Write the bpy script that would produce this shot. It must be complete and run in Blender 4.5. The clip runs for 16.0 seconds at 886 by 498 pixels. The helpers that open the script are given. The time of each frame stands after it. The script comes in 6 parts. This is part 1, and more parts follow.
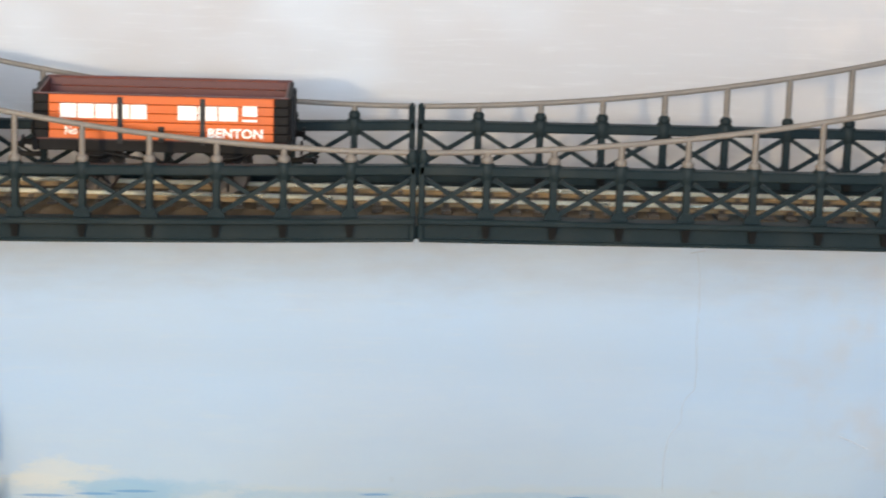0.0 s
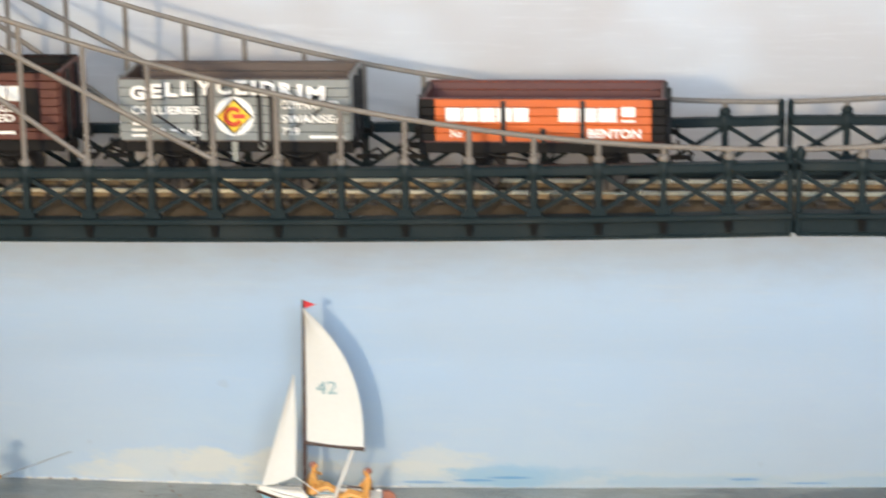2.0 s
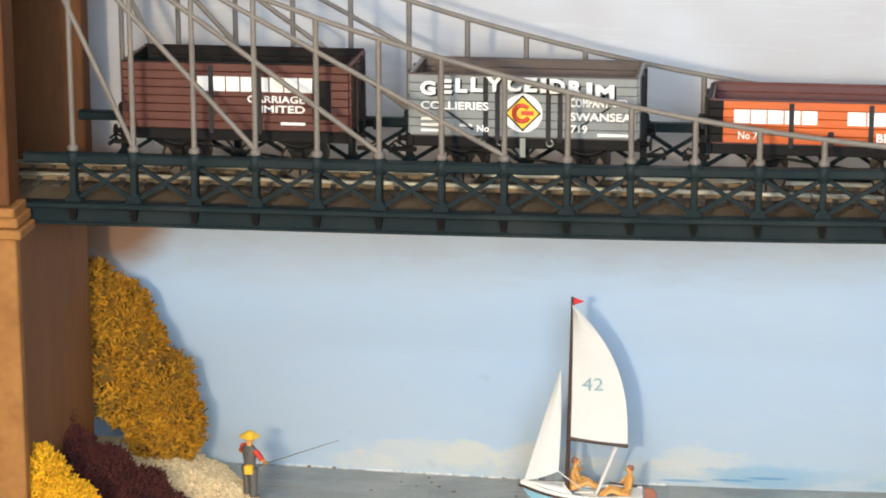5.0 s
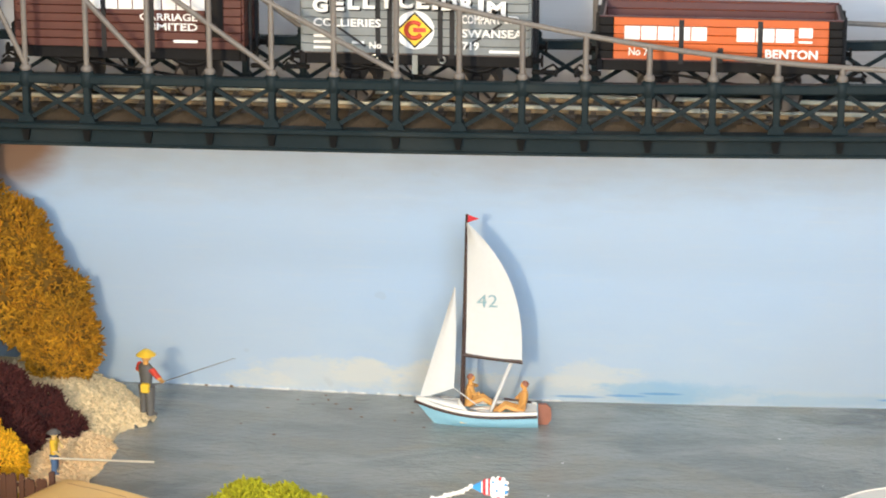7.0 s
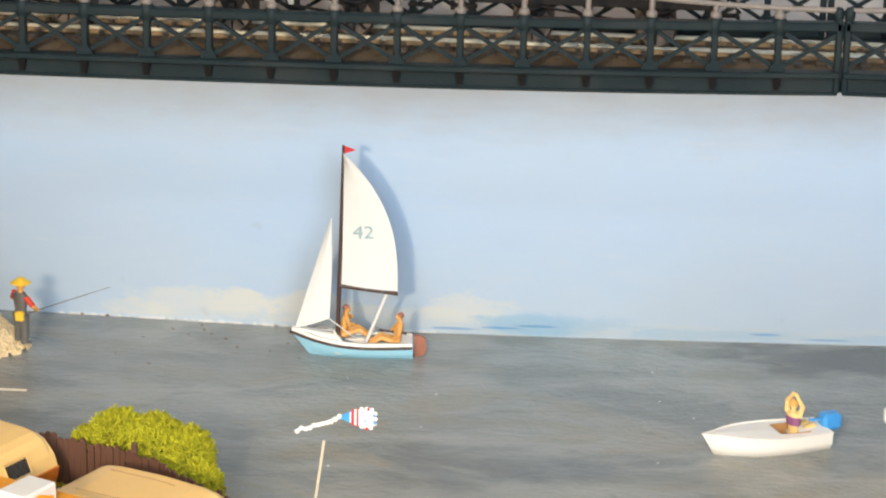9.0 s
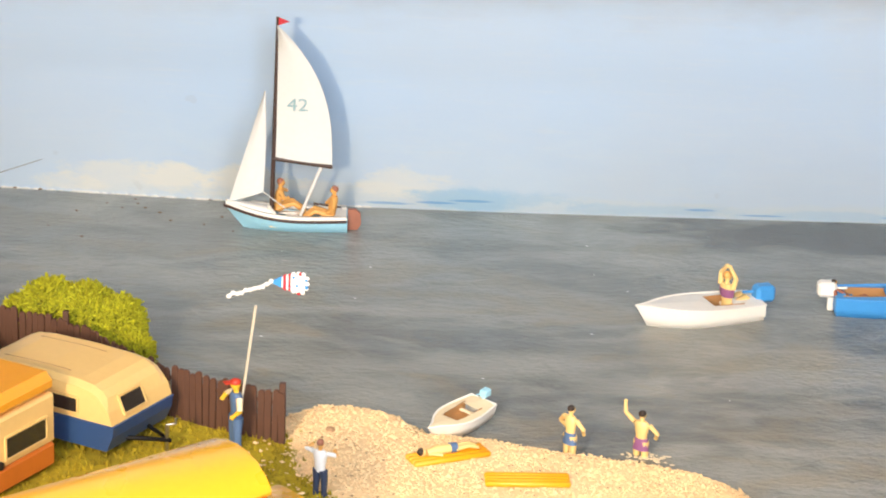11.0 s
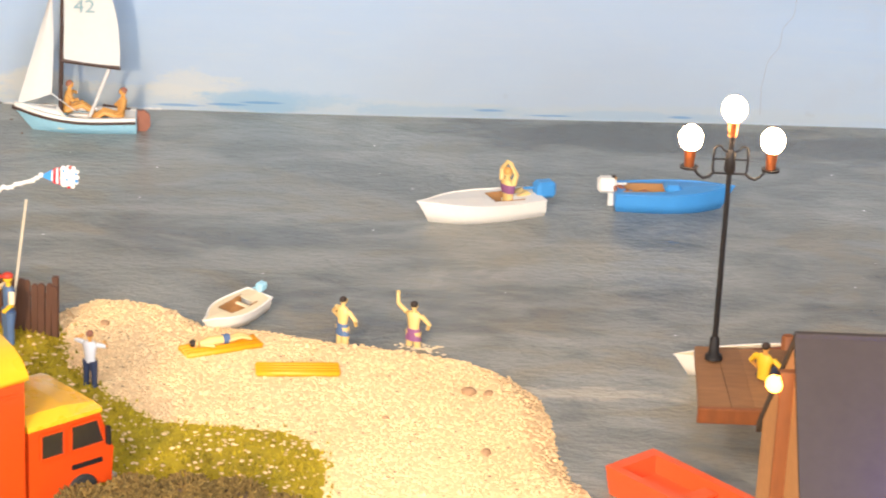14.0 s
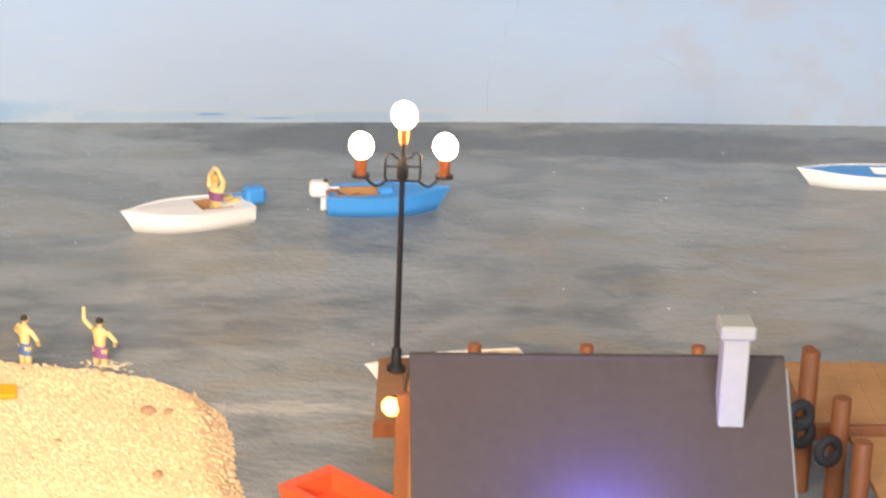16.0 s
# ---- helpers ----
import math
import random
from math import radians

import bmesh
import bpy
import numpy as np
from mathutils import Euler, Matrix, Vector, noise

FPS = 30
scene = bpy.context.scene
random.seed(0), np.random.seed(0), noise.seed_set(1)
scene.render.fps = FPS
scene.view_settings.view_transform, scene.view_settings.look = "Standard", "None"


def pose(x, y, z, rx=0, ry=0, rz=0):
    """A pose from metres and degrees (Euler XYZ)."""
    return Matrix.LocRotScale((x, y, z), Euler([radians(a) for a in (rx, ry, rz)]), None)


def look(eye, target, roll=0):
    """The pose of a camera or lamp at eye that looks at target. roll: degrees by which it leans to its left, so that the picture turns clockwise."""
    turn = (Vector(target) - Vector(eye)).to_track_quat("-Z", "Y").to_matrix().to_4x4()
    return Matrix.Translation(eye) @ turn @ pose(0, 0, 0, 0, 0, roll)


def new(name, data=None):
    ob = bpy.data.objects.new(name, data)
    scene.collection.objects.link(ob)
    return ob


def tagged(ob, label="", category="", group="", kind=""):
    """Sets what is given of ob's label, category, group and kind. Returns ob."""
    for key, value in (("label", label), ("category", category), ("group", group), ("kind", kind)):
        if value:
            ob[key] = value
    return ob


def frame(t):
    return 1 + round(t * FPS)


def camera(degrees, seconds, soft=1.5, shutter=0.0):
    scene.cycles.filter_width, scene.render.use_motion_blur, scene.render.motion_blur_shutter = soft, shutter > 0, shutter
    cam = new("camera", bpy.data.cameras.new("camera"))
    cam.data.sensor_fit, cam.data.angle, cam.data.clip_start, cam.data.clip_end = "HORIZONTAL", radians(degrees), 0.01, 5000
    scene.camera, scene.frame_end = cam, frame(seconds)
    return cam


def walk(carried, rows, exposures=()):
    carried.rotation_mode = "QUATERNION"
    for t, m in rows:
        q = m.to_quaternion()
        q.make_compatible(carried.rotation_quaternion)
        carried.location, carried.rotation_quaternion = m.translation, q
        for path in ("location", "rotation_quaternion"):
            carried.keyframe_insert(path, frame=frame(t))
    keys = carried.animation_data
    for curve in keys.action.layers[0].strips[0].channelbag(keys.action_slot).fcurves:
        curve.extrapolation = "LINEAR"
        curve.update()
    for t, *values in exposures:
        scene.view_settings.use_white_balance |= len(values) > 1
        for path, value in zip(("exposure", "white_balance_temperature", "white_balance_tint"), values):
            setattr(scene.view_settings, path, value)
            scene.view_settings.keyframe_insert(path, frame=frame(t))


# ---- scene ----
cam = camera(19.00, 16.0, soft=1.9, shutter=0.5)
PATH = [
    (0, (-0.00983, -0.77328, 0.31042), (0.03545, 1.16839, -0.16691), 1.676),
    (0.5, (-0.00325, -0.77470, 0.31507), (-0.03060, 1.16098, -0.18732), 0.852),
    (1, (-0.02242, -0.77601, 0.31252), (-0.07713, 1.15318, -0.21214), -1.160),
    (1.3, (-0.02769, -0.77923, 0.31658), (-0.10408, 1.14882, -0.20953), -1.377),
    (1.5, (-0.02245, -0.78568, 0.31837), (-0.14064, 1.14086, -0.20554), -1.203),
    (2, (-0.03764, -0.79815, 0.32458), (-0.20907, 1.13052, -0.17623), -0.855),
    (2.5, (-0.05965, -0.79451, 0.32732), (-0.27776, 1.13173, -0.16465), -0.732),
    (3, (-0.07286, -0.79985, 0.32713), (-0.31812, 1.12312, -0.16484), -0.590),
    (3.2, (-0.07760, -0.80052, 0.32563), (-0.33730, 1.12087, -0.16510), -0.384),
    (5.3, (-0.08961, -0.81220, 0.32615), (-0.34687, 1.10679, -0.17513), -0.020),
    (5.5, (-0.08808, -0.81160, 0.32358), (-0.33748, 1.10806, -0.17911), 0.092),
    (6, (-0.08910, -0.81118, 0.32377), (-0.31157, 1.10528, -0.20319), 0.223),
    (6.5, (-0.08399, -0.81459, 0.32102), (-0.29307, 1.09916, -0.22107), 0.188),
    (7, (-0.08271, -0.81659, 0.32205), (-0.27550, 1.09690, -0.22695), 0.153),
    (7.5, (-0.08421, -0.81822, 0.32295), (-0.26261, 1.09362, -0.23654), 0.817),
    (8, (-0.08061, -0.81692, 0.32134), (-0.23999, 1.09375, -0.24780), 1.001),
    (8.5, (-0.07803, -0.81711, 0.32067), (-0.21885, 1.09271, -0.25620), 0.986),
    (9, (-0.07513, -0.81771, 0.32254), (-0.18870, 1.08762, -0.27480), 1.394),
    (9.5, (-0.07140, -0.81549, 0.31462), (-0.17716, 1.08184, -0.30905), 1.120),
    (11.8, (-0.07220, -0.81961, 0.30913), (-0.12207, 1.06361, -0.36242), 2.265),
    (12, (-0.07007, -0.81935, 0.30810), (-0.11469, 1.06337, -0.36523), 2.101),
    (12.5, (-0.06409, -0.82374, 0.30723), (-0.09465, 1.05626, -0.37442), 2.102),
    (13, (-0.05765, -0.82562, 0.30349), (-0.06886, 1.05070, -0.38881), 2.286),
    (13.5, (-0.05186, -0.82820, 0.30431), (-0.03107, 1.04310, -0.40124), 2.507),
    (14, (-0.04561, -0.82951, 0.30554), (-0.00543, 1.03925, -0.40587), 2.670),
    (14.5, (-0.03598, -0.82895, 0.30813), (0.02642, 1.03779, -0.40699), 2.514),
    (15, (-0.02392, -0.82408, 0.31398), (0.06493, 1.04299, -0.39748), 2.414),
    (15.5, (-0.00454, -0.82018, 0.31544), (0.11860, 1.04843, -0.38681), 1.964),
    (16, (0.00662, -0.81184, 0.30867), (0.14766, 1.04887, -0.41095), 2.259),
]
TONE = [(0, 0.08, 6120, 10), (3, 0.05, 6080, 9), (6, 0.10, 5980, 9), (9.5, 0.16, 6160, 11), (12, 0.19, 6360, 14), (14, 0.19, 6400, 16), (16, 0.19, 6420, 17)]
walk(cam, [(t, look(eye, target, roll)) for t, eye, target, roll in PATH], TONE)

# ---- light ----
world = bpy.data.worlds.new("room_air")
world.use_nodes = True
scene.world = world
wn = world.node_tree.nodes
sky = world.node_tree.nodes.new("ShaderNodeTexSky")
sky.sky_type, sky.sun_disc = "NISHITA", False
sky.sun_elevation, sky.sun_rotation = radians(28), radians(190)
world.node_tree.links.new(sky.outputs[0], wn["Background"].inputs[0])
wn["Background"].inputs[1].default_value = 0.1


def area(name, eye, target, size, size_y, watts, colour):
    data = bpy.data.lights.new(name, "AREA")
    data.shape, data.size, data.size_y, data.energy, data.color = "RECTANGLE", size, size_y, watts, colour
    ob = new(name, data)
    ob.matrix_world = look(eye, target)
    return ob


def bulb(name, place, watts, colour, radius):
    data = bpy.data.lights.new(name, "POINT")
    data.energy, data.color, data.shadow_soft_size = watts, colour, radius
    ob = new(name, data)
    ob.location = place
    return ob


KEY_W, SPOT_W, FILL_W, TOP_FILL_W = 5.4, 4.2, 25.0, 3.2
area("stand_lamp_light", (-0.285, -0.887, 0.318), (-0.12, 0.0, 0.06), 0.045, 0.045, KEY_W, (1.0, 0.75, 0.43))
area("room_lamp_light", (-0.48, -1.06, 0.81), (0.05, -0.10, 0.0), 0.06, 0.06, SPOT_W, (1.0, 0.94, 0.86))
# two soft fills added behind and above the camera; no such fittings are known
area("back_fill_light", (0.09, -1.46, 0.44), (0.02, 0.0, 0.05), 0.9, 0.6, FILL_W, (0.80, 0.91, 1.0))
area("top_fill_light", (0.0, -0.75, 0.93), (0.0, -0.5, 0.0), 0.9, 0.5, TOP_FILL_W, (1.0, 0.97, 0.93))

# ---- materials ----
MM = 0.001


def linear(c):
    return tuple(((v / 255 + 0.055) / 1.055) ** 2.4 if v > 10 else v / 255 / 12.92 for v in c)


def node(tree, kind, **values):
    n = tree.nodes.new(kind)
    for key, value in values.items():
        n.inputs[key].default_value = value
    return n


def mat(name, colour, rough=0.5, metal=0.0, vary=0.18, grain=0.6, coarse=0.06, bump=0.15, stretch=(1, 1, 1), dirt=None, island=0.0, spec=0.5, coat=0.0):
    """A painted, moulded or natural surface: fine grain and coarse staining at real size (per mm), with relief."""
    m = bpy.data.materials.new(name)
    m.use_nodes = True
    t = m.node_tree
    bsdf = t.nodes["Principled BSDF"]
    at = t.nodes.new("ShaderNodeTexCoord")
    size = t.nodes.new("ShaderNodeMapping")
    size.inputs["Scale"].default_value = tuple(1000 * s for s in stretch)
    t.links.new(at.outputs["Object"], size.inputs[0])
    fine = node(t, "ShaderNodeTexNoise", Scale=grain, Detail=4.0)
    broad = node(t, "ShaderNodeTexNoise", Scale=coarse, Detail=3.0)
    for n in (fine, broad):
        t.links.new(size.outputs[0], n.inputs["Vector"])
    mix = t.nodes.new("ShaderNodeMix")
    mix.data_type = "RGBA"
    lo = tuple(max(0.0, v * (1 - vary)) for v in colour)
    hi = tuple(min(1.0, v * (1 + vary)) for v in colour)
    mix.inputs[6].default_value, mix.inputs[7].default_value = (*lo, 1), (*hi, 1)
    t.links.new(fine.outputs[0], mix.inputs[0])
    stain = t.nodes.new("ShaderNodeMix")
    stain.data_type = "RGBA"
    span = node(t, "ShaderNodeMapRange")
    span.inputs[1].default_value, span.inputs[2].default_value = 0.45, 0.75
    span.inputs[4].default_value = 0.6 if dirt else vary
    t.links.new(broad.outputs[0], span.inputs[0])
    t.links.new(span.outputs[0], stain.inputs[0])
    t.links.new(mix.outputs[2], stain.inputs[6])
    stain.inputs[7].default_value = (*(dirt or tuple(v * 0.55 for v in colour)), 1)
    out = stain.outputs[2]
    if island:
        info = t.nodes.new("ShaderNodeNewGeometry")
        tone = node(t, "ShaderNodeMapRange")
        tone.inputs[3].default_value, tone.inputs[4].default_value = 1 - island, 1 + island
        t.links.new(info.outputs["Random Per Island"], tone.inputs[0])
        shade = t.nodes.new("ShaderNodeVectorMath")
        shade.operation = "SCALE"
        t.links.new(out, shade.inputs[0])
        t.links.new(tone.outputs[0], shade.inputs[3])
        out = shade.outputs[0]
    t.links.new(out, bsdf.inputs["Base Color"])
    gloss = node(t, "ShaderNodeMapRange")
    gloss.inputs[3].default_value, gloss.inputs[4].default_value = max(0.04, rough - 0.1), min(1, rough + 0.12)
    t.links.new(broad.outputs[0], gloss.inputs[0])
    t.links.new(gloss.outputs[0], bsdf.inputs["Roughness"])
    bsdf.inputs["Metallic"].default_value = metal
    bsdf.inputs["Specular IOR Level"].default_value = spec
    bsdf.inputs["Coat Weight"].default_value = coat
    if bump:
        relief = node(t, "ShaderNodeBump", Strength=bump, Distance=0.0004)
        t.links.new(fine.outputs[0], relief.inputs["Height"])
        t.links.new(relief.outputs[0], bsdf.inputs["Normal"])
    return m


def glow(name, colour, strength):
    m = bpy.data.materials.new(name)
    m.use_nodes = True
    bsdf = m.node_tree.nodes["Principled BSDF"]
    bsdf.inputs["Base Color"].default_value = (*colour, 1)
    bsdf.inputs["Emission Color"].default_value = (*colour, 1)
    bsdf.inputs["Emission Strength"].default_value = strength
    return m


class Mask:
    """Builds paint masks on a surface from its own coordinates in millimetres."""

    def __init__(self, tree):
        self.t = tree
        at = tree.nodes.new("ShaderNodeTexCoord")
        scale = tree.nodes.new("ShaderNodeVectorMath")
        scale.operation = "SCALE"
        scale.inputs[3].default_value = 1000
        tree.links.new(at.outputs["Object"], scale.inputs[0])
        self.mm = scale.outputs[0]
        cut = tree.nodes.new("ShaderNodeSeparateXYZ")
        tree.links.new(self.mm, cut.inputs[0])
        self.x, self.y, self.z = cut.outputs

    def math(self, op, a, b=0.0, c=0.0):
        n = self.t.nodes.new("ShaderNodeMath")
        n.operation = op
        for k, v in enumerate((a, b, c)):
            if isinstance(v, (int, float)):
                n.inputs[k].default_value = v
            else:
                self.t.links.new(v, n.inputs[k])
        return n.outputs[0]

    def noise(self, scale, stretch=(1, 1, 1), detail=4.0, rough=0.55, warp=0.0, turn=0.0):
        m = self.t.nodes.new("ShaderNodeMapping")
        m.inputs["Scale"].default_value, m.inputs["Rotation"].default_value = stretch, (0, 0, radians(turn))
        self.t.links.new(self.mm, m.inputs[0])
        n = node(self.t, "ShaderNodeTexNoise", Scale=scale, Detail=detail, Roughness=rough, Distortion=warp)
        self.t.links.new(m.outputs[0], n.inputs["Vector"])
        return n.outputs[0]

    def span(self, value, lo, hi, a=0.0, b=1.0):
        n = self.t.nodes.new("ShaderNodeMapRange")
        n.interpolation_type = "SMOOTHSTEP"
        self.t.links.new(value, n.inputs[0])
        for k, v in zip((1, 2, 3, 4), (lo, hi, a, b)):
            n.inputs[k].default_value = v
        return n.outputs[0]

    def patch(self, u, v, u0, v0, ru, rv, ragged, amount=0.9):
        """A ragged daub of paint round (u0, v0)."""
        a = self.math("DIVIDE", self.math("SUBTRACT", u, u0), ru)
        b = self.math("DIVIDE", self.math("SUBTRACT", v, v0), rv)
        d = self.math("SQRT", self.math("ADD", self.math("MULTIPLY", a, a), self.math("MULTIPLY", b, b)))
        d = self.math("ADD", d, self.math("MULTIPLY", self.math("SUBTRACT", ragged, 0.5), amount))
        return self.span(d, 0.55, 1.1, 1.0, 0.0)

    def mix(self, f, a, b):
        n = self.t.nodes.new("ShaderNodeMix")
        n.data_type = "RGBA"
        for k, v in ((0, f), (6, a), (7, b)):
            if isinstance(v, tuple):
                n.inputs[k].default_value = (*v, 1)
            elif isinstance(v, float):
                n.inputs[k].default_value = v
            else:
                self.t.links.new(v, n.inputs[k])
        return n.outputs[2]


def backdrop_paint():
    m = bpy.data.materials.new("painted_sky")
    m.use_nodes = True
    t = m.node_tree
    bsdf = t.nodes["Principled BSDF"]
    k = Mask(t)
    rag = k.noise(0.16, (0.35, 1, 1), 5.0)
    brush = k.noise(0.5, (0.08, 1, 1.2), 5.0, 0.65)
    wide = k.noise(0.012, (1, 1, 1.6), 2.0)
    low, mid, high = (0.69, 0.83, 0.98), (0.60, 0.77, 0.99), (0.49, 0.487, 0.505)
    z = k.math("ADD", k.z, k.math("MULTIPLY", k.math("SUBTRACT", rag, 0.5), 26.0))
    c = k.mix(k.span(z, 4, 45), low, mid)
    c = k.mix(k.span(z, 62, 125), c, high)
    c = k.mix(k.math("MULTIPLY", k.span(wide, 0.45, 0.7), 0.35), c, (0.66, 0.76, 0.88))
    c = k.mix(k.math("MULTIPLY", k.span(brush, 0.5, 0.8), 0.2), c, (0.80, 0.84, 0.88))
    cream, pale, blue, deep = (0.97, 0.94, 0.84), (0.74, 0.83, 0.88), (0.40, 0.68, 0.92), (0.12, 0.42, 0.78)
    torn = k.noise(0.35, (0.3, 1, 1), 6.0, 0.7)
    soft = k.noise(0.12, (0.4, 1, 1), 6.0, 0.7)
    for x0, z0, rx, rz, a in ((-222, 6, 34, 8, 0.5), (-205, 7, 18, 6, 0.55), (-178, 7, 20, 7, 0.6), (-122, 8, 20, 8, 0.5), (-245, 4, 16, 4, 0.45), (-140, 5, 40, 5, 0.35)):
        c = k.mix(k.math("MULTIPLY", k.patch(k.x, k.z, x0, z0, rx, rz, soft, 2.2), a), c, cream)
    for x0, z0, rx, rz in ((-150, 2, 90, 4), (-60, 3, 80, 4), (60, 3, 90, 4)):
        c = k.mix(k.math("MULTIPLY", k.patch(k.x, k.z, x0, z0, rx, rz, torn, 1.6), 0.45), c, pale)
    for x0, z0, rx, rz, a in ((-100, 4.4, 26, 4.0, 0.5), (-88, 4.6, 34, 4.6, 0.4), (-30, 2.6, 40, 2.4, 0.3), (40, 2.2, 40, 2.2, 0.3)):
        c = k.mix(k.math("MULTIPLY", k.patch(k.x, k.z, x0, z0, rx, rz, soft, 2.4), a), c, blue)
    for x0, z0, rx, rz in ((-95, 3.9, 9, 0.6), (-11, 3.2, 6.5, 0.55), (61.7, 2.1, 6, 0.6), (-108, 2.8, 8, 0.6), (-126, 2.0, 10, 0.6), (12, 1.6, 9, 0.4)):
        c = k.mix(k.math("MULTIPLY", k.patch(k.x, k.z, x0, z0, rx, rz, torn, 1.2), 0.65), c, deep)
    # soft brown patch beside the pier
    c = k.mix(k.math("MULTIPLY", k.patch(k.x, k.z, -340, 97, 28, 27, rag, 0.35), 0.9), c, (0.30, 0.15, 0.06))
    stain = k.noise(0.05, (1, 1, 1), 3.0)
    c = k.mix(k.math("MULTIPLY", k.math("MULTIPLY", k.span(k.x, 90, 170), k.span(stain, 0.4, 0.75)), 0.35), c, (0.72, 0.64, 0.58))
    spots = k.noise(0.09, (1, 1, 1), 2.0)
    c = k.mix(k.math("MULTIPLY", k.span(spots, 0.74, 0.8), 0.12), c, (0.45, 0.45, 0.45))
    t.links.new(c, bsdf.inputs["Base Color"])
    bsdf.inputs["Roughness"].default_value = 0.62
    relief = node(t, "ShaderNodeBump", Strength=0.09, Distance=0.0006)
    t.links.new(brush, relief.inputs["Height"])
    t.links.new(relief.outputs[0], bsdf.inputs["Normal"])
    return m


def water_paint():
    m = bpy.data.materials.new("painted_water")
    m.use_nodes = True
    t = m.node_tree
    bsdf = t.nodes["Principled BSDF"]
    k = Mask(t)
    swell = k.noise(0.017, (0.65, 1.25, 1), 2.0, 0.5, 1.4)
    streak = k.noise(0.038, (0.65, 1.25, 1), 3.0, 0.55, 1.0)
    broad = k.noise(0.010, (0.6, 1.8, 1), 2.0, 0.5, 0.8)
    tint = k.noise(0.024, (0.65, 1.15, 1), 3.0, 0.55, 0.9)
    rip = k.noise(0.42, (0.85, 1.1, 1), 4.0, 0.65, 0.5)
    c = k.mix(k.span(swell, 0.36, 0.64), (0.169, 0.173, 0.156), (0.336, 0.337, 0.299))
    c = k.mix(k.math("MULTIPLY", k.span(streak, 0.42, 0.62), 0.6), c, (0.314, 0.315, 0.284))
    c = k.mix(k.math("MULTIPLY", k.span(streak, 0.44, 0.32), 0.6), c, (0.159, 0.167, 0.161))
    c = k.mix(k.math("MULTIPLY", k.span(broad, 0.5, 0.68), 0.5), c, (0.350, 0.357, 0.330))
    c = k.mix(k.math("MULTIPLY", k.span(tint, 0.50, 0.66), 0.55), c, (0.300, 0.249, 0.161))
    c = k.mix(k.math("MULTIPLY", k.span(tint, 0.45, 0.32), 0.5), c, (0.150, 0.167, 0.174))
    c = k.mix(k.math("MULTIPLY", k.span(rip, 0.55, 0.80), 0.30), c, (0.382, 0.367, 0.309))
    c = k.mix(k.math("MULTIPLY", k.span(rip, 0.42, 0.25), 0.30), c, (0.137, 0.136, 0.123))
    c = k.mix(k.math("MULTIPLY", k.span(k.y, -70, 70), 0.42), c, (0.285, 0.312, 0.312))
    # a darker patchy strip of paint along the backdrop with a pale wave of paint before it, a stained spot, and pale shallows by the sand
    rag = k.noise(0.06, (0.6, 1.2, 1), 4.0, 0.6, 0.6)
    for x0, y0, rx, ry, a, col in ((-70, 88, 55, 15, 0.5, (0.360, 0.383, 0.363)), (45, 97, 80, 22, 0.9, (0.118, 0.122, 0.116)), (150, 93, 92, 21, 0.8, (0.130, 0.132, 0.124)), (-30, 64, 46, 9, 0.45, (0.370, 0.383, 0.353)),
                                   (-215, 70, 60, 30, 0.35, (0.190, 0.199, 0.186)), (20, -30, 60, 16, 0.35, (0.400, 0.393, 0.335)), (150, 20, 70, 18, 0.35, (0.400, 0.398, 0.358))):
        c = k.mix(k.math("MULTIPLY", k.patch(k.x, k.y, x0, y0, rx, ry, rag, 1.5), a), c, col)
    foam = k.patch(k.x, k.y, 15, -138, 24, 5, k.noise(0.14, (0.6, 1.2, 1), 5.0, 0.7, 0.5), 3.6)
    c = k.mix(k.math("MULTIPLY", foam, 0.5), c, (0.60, 0.53, 0.42))
    dab = k.noise(0.075, (0.7, 1.3, 1), 2.0)
    c = k.mix(k.math("MULTIPLY", k.span(dab, 0.745, 0.775), 0.5), c, (0.50, 0.475, 0.42))
    t.links.new(c, bsdf.inputs["Base Color"])
    t.links.new(k.span(streak, 0.3, 0.7, 0.16, 0.26), bsdf.inputs["Roughness"])
    bsdf.inputs["Specular IOR Level"].default_value = 0.75
    wave = k.noise(0.26, (0.75, 1.5, 1), 3.0, 0.6, 0.5, turn=38)
    h = k.math("ADD", k.math("ADD", k.math("MULTIPLY", rip, 0.8), k.math("MULTIPLY", wave, 1.1)), k.math("MULTIPLY", streak, 0.8))
    relief = node(t, "ShaderNodeBump", Strength=0.55, Distance=0.0014)
    t.links.new(h, relief.inputs["Height"])
    t.links.new(relief.outputs[0], bsdf.inputs["Normal"])
    return m


L = linear
M_SKY, M_WATER = backdrop_paint(), water_paint()
M_GIRDER = mat("girder_paint", (0.008, 0.016, 0.0195), 0.5, vary=0.35, grain=0.9, dirt=(0.024, 0.030, 0.030), spec=0.12)
M_CABLE = mat("weathered_grey_plastic", (0.165, 0.145, 0.125), 0.6, vary=0.25, grain=0.8, dirt=(0.11, 0.10, 0.095))
M_BALLAST = mat("ballast", (0.095, 0.064, 0.034), 0.9, vary=0.5, grain=1.2, bump=0.6)
M_RAIL = mat("nickel_rail", (0.95, 0.90, 0.74), 0.28, metal=1.0, vary=0.15, bump=0.05)
M_RAILWEB = mat("dull_rail_web", (0.20, 0.135, 0.065), 0.5, metal=0.4, vary=0.3)
M_SLEEPER = mat("sleeper_plastic", (0.045, 0.032, 0.022), 0.6, vary=0.4)
M_BLACK = mat("black_plastic", (0.007, 0.006, 0.006), 0.6, vary=0.4, dirt=(0.014, 0.012, 0.010), spec=0.16)
M_IRON = mat("dark_ironwork", (0.014, 0.013, 0.014), 0.55, vary=0.4, spec=0.3)
